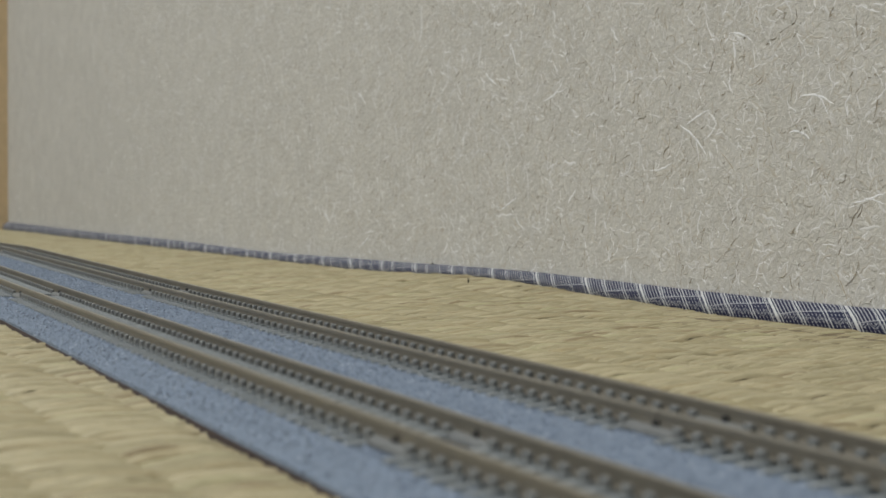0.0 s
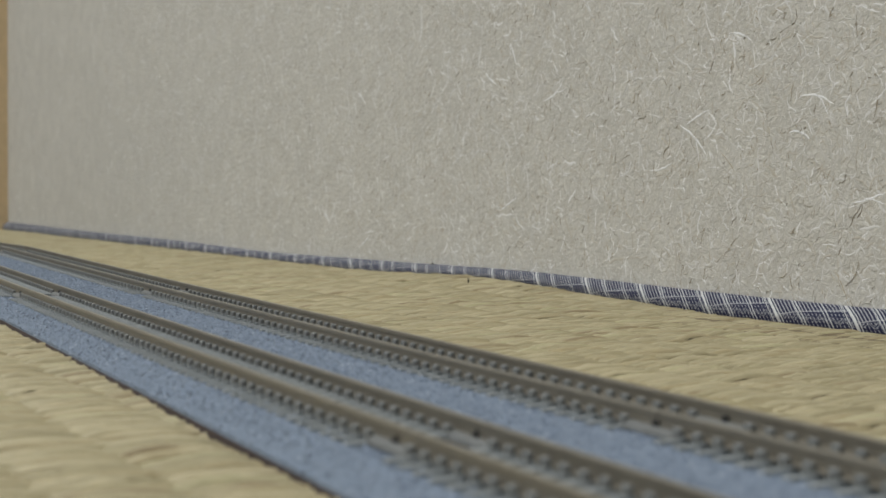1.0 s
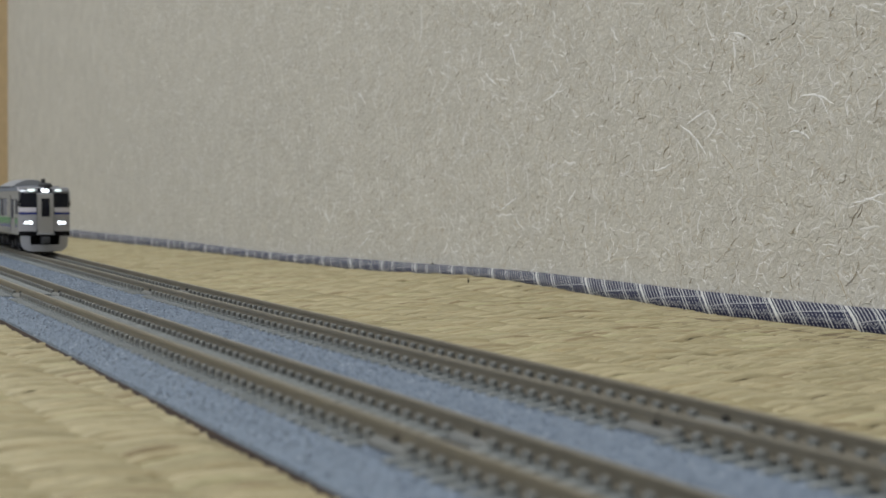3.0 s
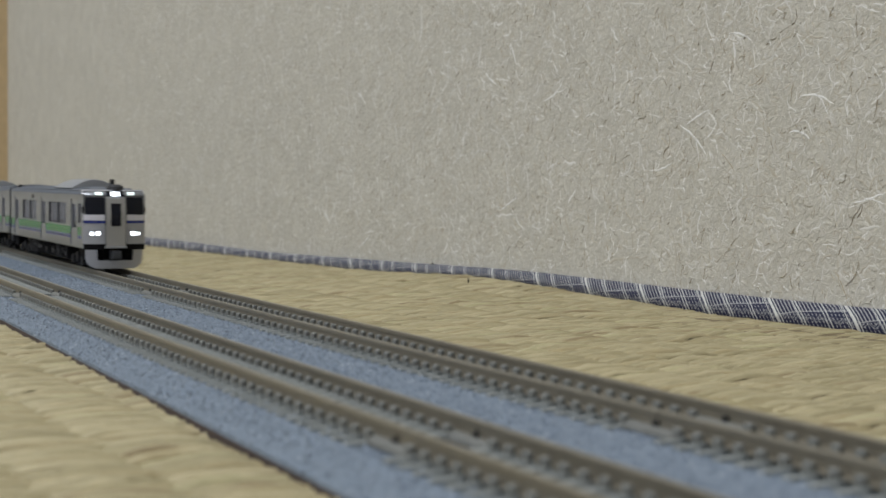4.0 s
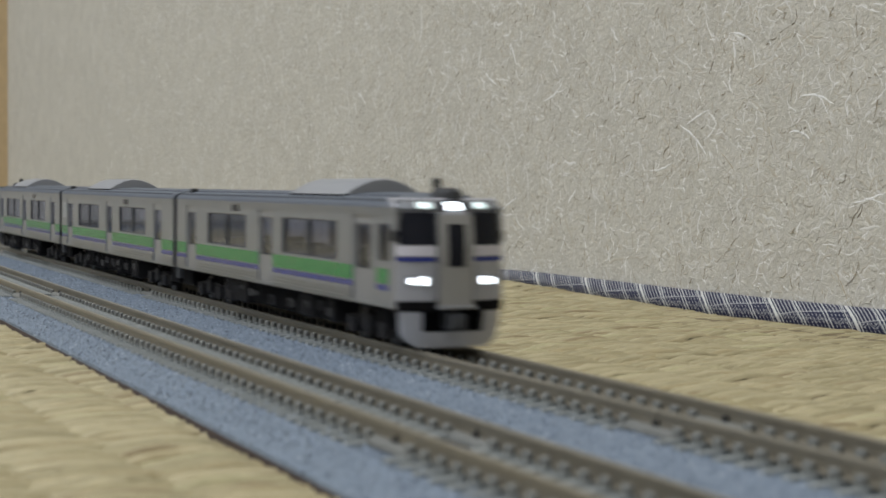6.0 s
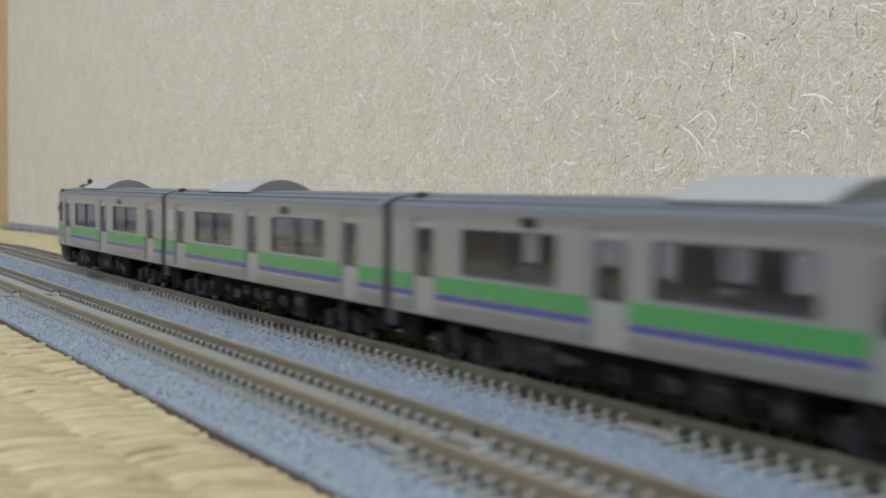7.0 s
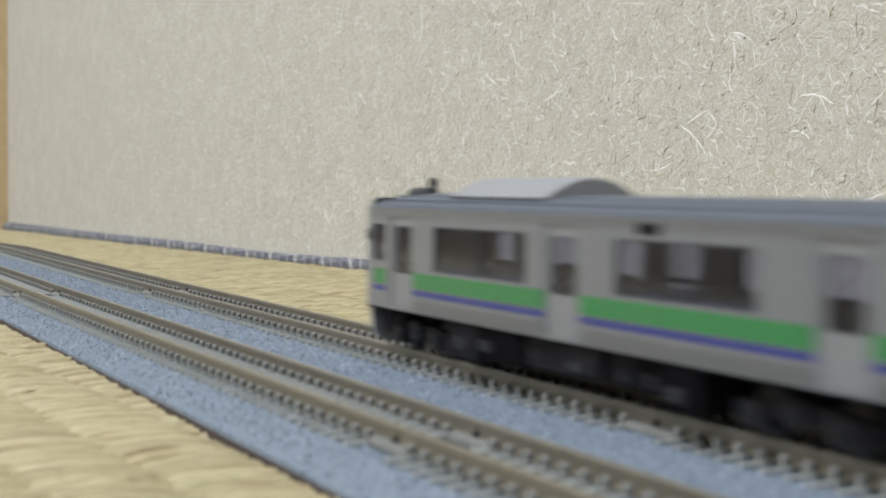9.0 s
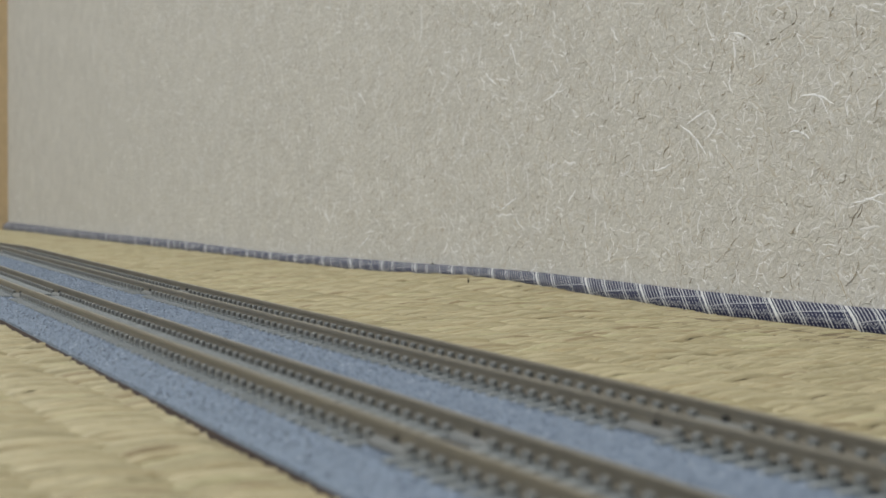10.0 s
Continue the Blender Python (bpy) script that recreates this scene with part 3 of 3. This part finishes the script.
def roof_section(x, drop=0.0, squeeze=1.0):
    pts = [(-9.62, 22.5), (-9.62, 23.0), (-9.35, 23.5), (-8.5, 24.0), (-7.0, 24.45), (-4.0, 24.9), (0, 25.1), (4.0, 24.9), (7.0, 24.45), (8.5, 24.0), (9.35, 23.5), (9.62, 23.0), (9.62, 22.5)]
    return [(x, y * squeeze * HALF / 9.6, max(22.5, z - drop * (z - 22.5) / 2.6)) for y, z in pts]


def bogie(car, x):
    bg = new("bogie")
    bg.parent = car
    bg.location = (x * MM, 0, (RAIL_TOP - CAR_BASE) * MM)
    tagged(bg, "black four-wheel bogie")
    for s in (-1, 1):
        b = Build()
        y0, y1 = sorted((s * 5.6, s * 7.0))
        b.loft([[(px, y, pz) for px, pz in ((-11, 2.0), (-9.5, 1.4), (-5.2, 1.3), (-4.2, 2.7), (4.2, 2.7), (5.2, 1.3), (9.5, 1.4), (11, 2.0), (11, 3.8), (4.5, 4.5), (-4.5, 4.5), (-11, 3.8))] for y in (y0, y1)])
        for ax in (-7.0, 7.0):
            b.box(ax - 1.5, ax + 1.5, *sorted((s * 6.6, s * 7.9)), 1.3, 3.9, 0.2)
        b.disc(0, 3.6, *sorted((s * 6.6, s * 7.8)), 1.7, 12)
        part("side_frame", b, M_DARKGEAR, bg)
    for ax in (-7.0, 7.0):
        for s in (-1, 1):
            b = Build()
            b.disc(ax, 2.75, s * 4.2, s * 5.3, 2.75, 20)
            b.disc(ax, 2.75, s * 3.75, s * 4.25, 3.2, 20)
            part("wheel", b, M_STEEL, bg, "dull steel wheel", smooth=True)
        b = Build()
        b.disc(ax, 2.75, -5.6, 5.6, 0.6, 8)
        part("axle", b, M_DARKGEAR, bg)
    b = Build()
    b.box(-2.2, 2.2, -5.4, 5.4, 3.6, 5.6, 0.3)
    part("bolster", b, M_BLACK, bg)
    return bg


def side(car, s, x0, x1, doors, windows, cab):
    """One long side: panel, doors, panes, mullions, stripes and ribs. s is -1 or 1."""
    y, yi = s * HALF, s * (HALF - 0.7)
    holes = [(a, c, *WIN_Z) for a, c in windows] + [(a, c, 7.4, 21.3) for a, c in doors]
    if cab:
        holes.append((56.9, 61.9, 14.2, 20.1))
    part("side_panel", sheet_with_holes(x0, x1, SIDE_LOW, SIDE_TOP, holes, y, yi), M_BODY, car)
    for a, c in doors:
        m = 1.05
        door = part("door", sheet_with_holes(a, c, 7.4, 21.3, [(a + m, c - m, 12.6, 19.9)], y - s * 0.22, yi), M_DOORPAINT, car, "plain grey sliding door")
        part("pane", plate(a + m, c - m, 12.6, 19.9, y - s * 0.5, -s, 0.1), M_GLASS, door)
        b = Build()
        for z in (12.6, 19.75):
            b.box(a + m, c - m, *sorted((y - s * 0.18, y - s * 0.4)), z, z + 0.16)
        part("window_seal", b, M_RUBBER, door)
        b = Build()
        b.box(a + m, c - m, *sorted((y - s * 0.62, y - s * 0.9)), 13.7, 14.5)
        part("guard_bar", b, M_BLACK, door, "dark bar behind the door window")
    for a, c in windows:
        part("pane", plate(a, c, *WIN_Z, y - s * 0.35, -s, 0.1), M_GLASS, car, "tinted passenger window")
        frame_b = Build()
        mid = (a + c) / 2
        for fa, fc, za, zc in ((mid - 0.35, mid + 0.35, *WIN_Z), (a, c, WIN_Z[1] - 0.22, WIN_Z[1]), (a, c, WIN_Z[0], WIN_Z[0] + 0.18), (a, a + 0.22, *WIN_Z), (c - 0.22, c, *WIN_Z)):
            frame_b.box(fa, fc, *sorted((y - s * 0.1, y - s * 0.6)), za, zc)
        part("window_frame", frame_b, M_RUBBER, car, "thin dark grey window frame")
        b = Build()
        b.box(a, c, *sorted((s * 3.0, s * 8.2)), 7.3, 13.7, 0.3)
        n = 4
        for i in range(n + 1):
            xx = a + (c - a) * i / n
            b.box(max(a, xx - 1.0), min(c, xx + 1.0), *sorted((s * 2.6, s * 8.0)), 7.3, (14.4, 14.2, 15.2, 14.2, 14.4)[i], 0.3)
        part("seat_row", b, M_SEAT, car, "dark blue seat row")
    if cab:
        part("pane", plate(56.9, 61.9, 14.2, 20.1, y - s * 0.3, -s, 0.1), M_GLASS, car, "tinted cab side window")
    # stripes are broken by the doors
    cuts = sorted(doors)
    start, runs = x0 + 0.4, []
    for a, c in cuts:
        runs.append((start, a - 0.1))
        start = c + 0.1
    runs.append((start, x1 - 0.4))
    for a, c in runs:
        if c - a < 1:
            continue
        if cab and a > 50:
            part("green_stripe", plate(56.5, 61.3, 10.6, 13.0, y, s, 0.06), M_GREEN, car, "bright green stripe")
            part("blue_stripe", plate(56.5, 61.3, 9.5, 10.4, y, s, 0.06), M_BLUE, car, "deep blue stripe")
            continue
        part("green_stripe", plate(a, c, 10.55, 12.95, y, s, 0.06), M_GREEN, car, "bright green stripe")
        part("blue_stripe", plate(a, c, 9.45, 10.35, y, s, 0.06), M_BLUE, car, "deep blue stripe")
        b = Build()
        for z in (8.75, 8.1, 7.45):
            b.box(a, c, *sorted((y, y + s * 0.24)), z, z + 0.26)
        part("body_rib", b, M_BODY, car)
    b = Build()
    for z in (21.5, 21.95):
        b.box(x0 + 0.4, x1 - 0.4, *sorted((y, y + s * 0.1)), z, z + 0.2)
    part("upper_rib", b, M_BODY, car)
    if not cab:
        part("end_plate", plate(-68.2, -61.8, 15.4, 20.2, y, s, 0.08), M_PALE, car, "pale blue-grey end panel")
    # destination box over the second window
    a = -25.0 if cab else 17.8
    part("sign_box", plate(a, a + 4.6, 20.75, 22.1, y, s, 0.15), M_FACEGLASS, car, "small dark destination sign")


def underframe(car, x0, x1, seed):
    g = random.Random(seed)
    b = Build()
    b.box(x0 + 0.6, x1 - 0.6, -HALF + 0.8, HALF - 0.8, 6.3, 7.3)
    part("floor_pan", b, M_BLACK, car)
    for e0, e1 in ((-70.0, -62.0), (61.5, 69.5) if x1 > 66 else (52.0, 59.0)):
        b = Build()
        b.box(e0, e1, -7.8, 7.8, 3.0, 6.4, 0.4)
        part("end_beam", b, M_BLACK, car)
    x = -33.0
    while x < 31:
        w = g.uniform(5, 13)
        for s in (-1, 1):
            b = Build()
            y1 = g.uniform(7.6, 8.9)
            zb, end = g.uniform(1.3, 2.6), min(x + w, 33)
            rings, k, out = [], x, 0.0
            while k < end:
                y = s * (y1 + out)
                rings.append([(k, s * 2.5, zb), (k, y - s * 0.4, zb), (k, y, zb + 0.4), (k, y, 6.4), (k, s * 2.5, 6.4)])
                k += g.uniform(0.5, 0.9) if len(rings) % 2 else 0.1
                out = 0.25 - out if len(rings) % 2 == 0 else out
            rings.append([(end, *p[1:]) for p in rings[-1]])
            b.loft(rings)
            case = part("equipment_box", b, M_BLACK if g.random() < 0.6 else M_DARKGEAR, car)
            for _ in range(2):
                pw, ph = g.uniform(1.0, 3.2), g.uniform(0.7, 1.8)
                px, pz = g.uniform(x + 0.3, max(x + 0.4, end - pw - 0.3)), g.uniform(zb + 0.5, 5.6 - ph)
                b = Build()
                b.box(px, min(px + pw, end - 0.1), *sorted((s * (y1 - 0.1), s * (y1 + 0.45))), pz, pz + ph, 0.1)
                part("equipment_cover", b, M_GEARLIGHT if g.random() < 0.5 else M_DARKGEAR, case)
            b = Build()
            b.disc((x + end) / 2, zb + 0.2, *sorted((s * 3.0, s * (y1 - 0.6))), 0.45, 8)
            part("pipe_end", b, M_GEARLIGHT, case, smooth=True)
        x += w + g.uniform(0.5, 1.8)


def roof_unit(car, x0, x1):
    """Domed cooling unit: arched across, with sloping ends."""
    across = [i / 8 - 1 for i in range(17)]

    def ring(x, w, h):
        return [(x, t * w, 24.65 + h * (0.5 + 0.5 * math.cos(math.pi * t)) ** 0.45) for t in across]
    b = Build()
    b.loft([ring(x0, 7.1, 2.6), ring(x0 + 0.4, 7.3, 2.8), ring(x1 - 0.4, 7.3, 2.8), ring(x1, 7.1, 2.6)])
    unit = part("cooling_unit", b, M_UNIT, car, "pale grey domed roof cooling unit", smooth=True)
    b = Build()
    b.box(x0 + 0.2, x1 - 0.2, -7.2, 7.2, 24.1, 24.7)
    part("unit_seat", b, M_BLACK, unit)


def car_shell(car, x0, x1, cab):
    b = Build()
    if cab:
        stations = [roof_section(x0), roof_section(x1 - 9), roof_section(x1 - 5, 0.2), roof_section(x1 - 2, 0.5), roof_section(x1, 0.8, 0.995), roof_section(x1 + 0.9, 1.2, 0.96), roof_section(x1 + 1.6, 1.6, 0.90), roof_section(x1 + 1.9, 2.2, 0.84)]
    else:
        stations = [roof_section(x0), roof_section(x1)]
    b.loft(stations)
    roof = part("roof", b, M_ROOF, car, "slate-grey ribbed roof", smooth=True)
    for y, z in ((-8.6, 23.95), (-6.4, 24.55), (6.4, 24.55), (8.6, 23.95)):
        r = Build()
        r.box(x0 + 0.5, x1 - 4, y - 0.14, y + 0.14, z - 0.2, z + 0.14)
        part("roof_rib", r, M_ROOF, roof)
    v = Build()
    v.box(x0 + 5.0, x0 + 7.0, -7.6, -6.0, 24.2, 25.3, 0.3)
    part("roof_vent", v, M_HORN, roof, "small dark roof vent")
    for s in (-1, 1):
        r = Build()
        r.box(x0 + 0.2, x1 - 0.6, *sorted((s * (HALF - 0.1), s * (HALF + 0.15))), 22.45, 22.72)
        part("gutter", r, M_BODY, roof)
    for x in ((x0,) if cab else (x0, x1)):
        out = -1 if x == x0 else 1
        e = Build()
        e.box(*sorted((x, x - out * 0.7)), -HALF + 0.02, HALF - 0.02, SIDE_LOW, 22.9)
        part("end_wall", e, M_BODY, car)
        e = Build()
        for i in range(3):
            k = 0.25 * (i % 2)
            e.box(*sorted((x + out * 0.55 * i, x + out * 0.55 * (i + 1))), -8.6 + k, 8.6 - k, 4.2 + k, 23.6 - k)
        part("gangway", e, M_RUBBER, car, "dark grey gangway bellows")
        e = Build()
        e.box(*sorted((x, x + out * 1.7)), -1.2, 1.2, 3.2, 4.8)
        part("coupler", e, M_BLACK, car)


def cab_front(car):
    shell = part("cab_face", face_patch(-HALF, HALF, SIDE_LOW, 24.3, 0.0, 20, 16), M_FACE, car, "silver-grey cab front", smooth=True)
    for s in (-1, 1):
        a, c = sorted((s * 3.1, s * (HALF - 0.12)))
        part("cab_window", face_patch(*sorted((s * 3.1, s * (HALF - 0.5))), 16.9, 22.1, 0.10, 8, 4), M_FACEGLASS, shell, "black cab windscreen", smooth=True)
        part("white_band", face_patch(a, c, 15.2, 16.8, 0.12, 8, 1), M_WHITEBAND, shell, "pale lilac band")
        part("blue_band", face_patch(a, c, 14.3, 15.05, 0.12, 8, 1), M_BLUE, shell, "deep blue band")
        part("black_sill", face_patch(a, c, 6.4, 8.1, 0.16, 8, 1), M_BLACK, shell, "black sill")
        p0, p1 = sorted((s * 4.2, s * 8.0))
        case = part("lamp_case", face_patch(p0, p1, 10.45, 12.2, 0.1, 4, 2), M_UNIT, shell, "pale grey headlight case")
        for y0, y1, z0, z1 in ((4.65, 5.75, 10.75, 11.85), (6.4, 7.4, 10.8, 11.65)):
            p0, p1 = sorted((s * y0, s * y1))
            part("headlight", face_patch(p0, p1, z0, z1, 0.2, 3, 2), M_LAMP if lit_front(car) else M_TAIL, case, "headlight lens")
        p0, p1 = sorted((s * 2.7, s * 8.6))
        strip = part("upper_strip", face_patch(p0, p1, 22.55, 23.75, 0.12, 8, 3), M_BODY, shell, "silver strip round the upper lamps", smooth=True)
        p0, p1 = sorted((s * 3.7, s * 5.9))
        part("marker_lamp", face_patch(p0, p1, 22.7, 23.6, 0.2, 4, 2), M_LAMPDIM if lit_front(car) else M_TAIL, strip, "upper lamp with a pale teal glow")
        # mirror arm beside the windscreen
        m = Build()
        m.box(CORNER - 1.4, CORNER + 0.3, *sorted((s * (HALF - 0.3), s * (HALF + 0.15))), 17.4, 19.2, 0.15)
        part("mirror", m, M_BLACK, shell)
        h = Build()
        h.box(CORNER + 2.35, CORNER + 2.75, *sorted((s * 3.0, s * 3.3)), 8.6, 14.0)
        part("handrail", h, M_DOORPAINT, shell)
    brow = part("black_brow", face_patch(-8.8, 8.8, 22.3, 23.9, 0.08, 16, 3), M_FACEGLASS, shell, "black panel above the windscreens", smooth=True)
    part("top_lamp", face_patch(-1.25, 1.25, 22.45, 23.6, 0.35, 6, 3), M_LAMP if lit_front(car) else M_TAIL, brow, "central roof lamp")
    door = part("end_door", face_patch(-2.9, 2.9, 7.2, 21.7, 0.65, 6, 10), M_ENDDOOR, shell, "grey gangway door", smooth=True)
    part("door_window", face_patch(-1.5, 1.5, 13.5, 20.2, 0.72, 4, 6), M_FACEGLASS, door, "black door window")
    for y in (-3.1, 2.9):
        part("door_seal", face_patch(y - 0.12, y + 0.32, 7.2, 22.0, 0.4, 2, 8), M_RUBBER, door)
    step = Build()
    step.box(CORNER + 1.6, CORNER + 3.6, -3.2, 3.2, 6.9, 7.4, 0.1)
    part("step_plate", step, M_DOORPAINT, shell)
    # skirt: broad bar below, posts at the sides, coupler in the opening
    part("skirt_bar", face_patch(-8.4, 8.4, 0.75, 3.2, 0.2, 16, 3, 0.3), M_FACE, shell, "grey snow-plough skirt", smooth=True)
    for s in (-1, 1):
        a, c = sorted((s * 5.4, s * 8.6))
        part("skirt_post", face_patch(a, c, 3.1, 6.5, 0.15, 5, 3, 0.03), M_FACE, shell, smooth=True)
    hole = Build()
    hole.box(CORNER - 5, CORNER + 0.4, -5.6, 5.6, 2.2, 6.9)
    part("buffer_recess", hole, M_BLACK, shell)
    cp = Build()
    cp.box(CORNER - 2, CORNER + 3.4, -1.6, 1.6, 3.6, 6.3, 0.3)
    cp.box(CORNER + 3.2, CORNER + 3.9, -1.2, 1.2, 4.0, 5.9, 0.2)
    part("coupler", cp, M_RUBBER, car, "dark grey coupler")
    hose = Build()
    for y in (3.1, 4.4, -3.4):
        hose.box(CORNER + 0.4, CORNER + 1.5, y, y + 0.5, 3.6, 6.4, 0.1)
    part("hose", hose, M_BLACK, shell)
    # horn dome and aerial on the roof
    h = Build()
    h.loft([[(61.0 + 3.2 * math.cos(a * math.tau / 14) * r, 0.9 + 2.6 * math.sin(a * math.tau / 14) * r, z) for a in range(14)] for r, z in ((1, 24.0), (0.95, 25.2), (0.75, 25.75), (0.4, 25.95))])
    part("horn_cover", h, M_HORN, car, "dark grey horn cover", smooth=True)
    h = Build()
    h.loft([[(57.0 + r * math.cos(a * math.tau / 8), 0.9 + r * math.sin(a * math.tau / 8), z) for a in range(8)] for r, z in ((0.85, 24.2), (0.8, 25.8), (0.6, 26.0), (0.8, 26.3), (0.8, 27.3), (0.4, 27.5))])
    part("aerial", h, M_HORN, car, "stubby dark aerial")


def lit_front(car):
    return car["lit"] == 1


def railcar(kind, label, seed, lit=0):
    car = empty("railcar", label, "model railcar", "cars of the model train")
    car["lit"] = lit
    cab = kind == "end"
    x0, x1 = (-GAP + 1.75, CORNER - 2.0) if cab else (-GAP + 1.75, GAP - 1.75)
    doors, windows = (END_DOORS, END_WINDOWS) if cab else (MID_DOORS, MID_WINDOWS)
    for s in (-1, 1):
        side(car, s, x0, x1 + (1.95 if cab else 0), doors, windows, cab)
    car_shell(car, x0, x1, cab)
    b = Build()
    b.box(x0 + 0.7, x1 - 0.7, -HALF + 0.8, HALF - 0.8, 20.9, 21.4)
    part("inner_ceiling", b, M_INSIDE, car)
    b = Build()
    if cab:
        b.box(54.9, 55.5, -8.8, 8.8, 7.3, 21.0)
    else:
        b.box(62.0, 62.6, -8.8, 8.8, 7.3, 21.0)
    part("partition", b, M_INSIDE, car)
    underframe(car, x0, x1, seed)
    if cab:
        cab_front(car)
        roof_unit(car, 6.5, 36.2)
    else:
        roof_unit(car, -39.6, -10.0)
    bogies = [bogie(car, BOGIE), bogie(car, -BOGIE)]
    return car, bogies


BOGIE, CAR_BASE = 48.0, 7.0
TRAIN_LABEL = "silver model railcar with green and blue stripes"
build_track()
lead_car, lead_bogies = railcar("end", TRAIN_LABEL + ", lit headlights", 3, 1)
mid_car, mid_bogies = railcar("mid", TRAIN_LABEL + ", no cab", 5)
tail_car, tail_bogies = railcar("end", TRAIN_LABEL + ", unlit rear cab", 8)

# a black crumb lying on the mat
crumb = Build()
crumb.loft([[(-321.0 + r * math.cos(a * 1.2566), 158.3 + r * math.sin(a * 1.2566) * 0.7, z) for a in range(5)] for r, z in ((0.25, 1.3), (0.42, 1.9), (0.36, 2.7), (0.12, 3.2))])
tagged(part("crumb", crumb, M_BLACK), "tiny black crumb lying on the mat", "crumb")
speck = Build()
speck.loft([[(239.9 + r * math.cos(a * 1.2566), -2.2 + r * math.sin(a * 1.2566) * 0.8, z) for a in range(5)] for r, z in ((0.3, 3.9), (0.5, 4.5), (0.4, 5.1), (0.15, 5.5))])
tagged(place_on_edge(part("crumb", speck, M_BLACK)), "tiny black crumb caught on the cloth border", "crumb")


# ---- what moves ----
# the lead cab's corner along the line: seconds, mm
RUN = [(0.0, -784.0), (1.0, -667.0), (2.0, -549.5), (2.5, -491.5), (3.8, -338.5), (4.5, -256.5), (5.0, -196.5), (5.5, -134.8), (5.7, -109.8),
       (6.8, 34.4), (7.0, 62.0), (7.5, 130.0), (8.0, 198.0), (8.5, 265.5), (9.0, 333.0), (9.5, 401.0), (10.0, 469.5)]


def on_line(s):
    """Place (mm) and heading of the outer track s mm along it."""
    if s >= CURVE_X:
        return Vector((s, TRACK_Y[1])), 0.0
    a = (CURVE_X - s) / CURVE_R
    return Vector((CURVE_X - CURVE_R * math.sin(a), CURVE_Y + CURVE_R * math.cos(a))), a


def motions():
    ts, ss = [r[0] for r in RUN], [r[1] for r in RUN]
    times = [0.25 * i for i in range(41)]
    # smooth the speed with a cubic through the rows
    slopes = [(ss[min(i + 1, len(ss) - 1)] - ss[max(i - 1, 0)]) / (ts[min(i + 1, len(ts) - 1)] - ts[max(i - 1, 0)]) for i in range(len(ts))]

    def run(t):
        i = max(k for k in range(len(ts) - 1) if ts[k] <= t)
        h = ts[i + 1] - ts[i]
        f = (t - ts[i]) / h
        return ((2 * f ** 3 - 3 * f ** 2 + 1) * ss[i] + (f ** 3 - 2 * f ** 2 + f) * h * slopes[i]
                + (3 * f ** 2 - 2 * f ** 3) * ss[i + 1] + (f ** 3 - f ** 2) * h * slopes[i + 1])
    for car, bogies, behind, flip in ((lead_car, lead_bogies, CORNER, 0.0), (mid_car, mid_bogies, CORNER + GAP * 2, 0.0), (tail_car, tail_bogies, CORNER + GAP * 4, math.pi)):
        rows, turns = [], ([], [])
        for t in times:
            s = run(t) - behind
            (front, a1), (rear, a2) = on_line(s + BOGIE), on_line(s - BOGIE)
            mid, d = (front + rear) / 2, front - rear
            yaw = math.atan2(d.y, d.x)
            z1, z2 = line_rise(s + BOGIE), line_rise(s - BOGIE)
            pitch = -math.atan2(z1 - z2, 2 * BOGIE)
            rows.append((t, Matrix.Translation((mid.x * MM, mid.y * MM, (CAR_BASE + (z1 + z2) / 2) * MM)) @ Matrix.Rotation(yaw, 4, "Z")
                         @ Matrix.Rotation(pitch, 4, "Y") @ Matrix.Rotation(flip, 4, "Z")))
            order = (a1, a2) if flip == 0 else (a2, a1)
            for k in (0, 1):
                turns[k].append((t, Matrix.Translation(((BOGIE, -BOGIE)[k] * MM, 0, (RAIL_TOP - CAR_BASE) * MM)) @ Matrix.Rotation(order[k] - yaw, 4, "Z")))
        walk(car, rows)
        for k in (0, 1):
            walk(bogies[k], turns[k])


motions()
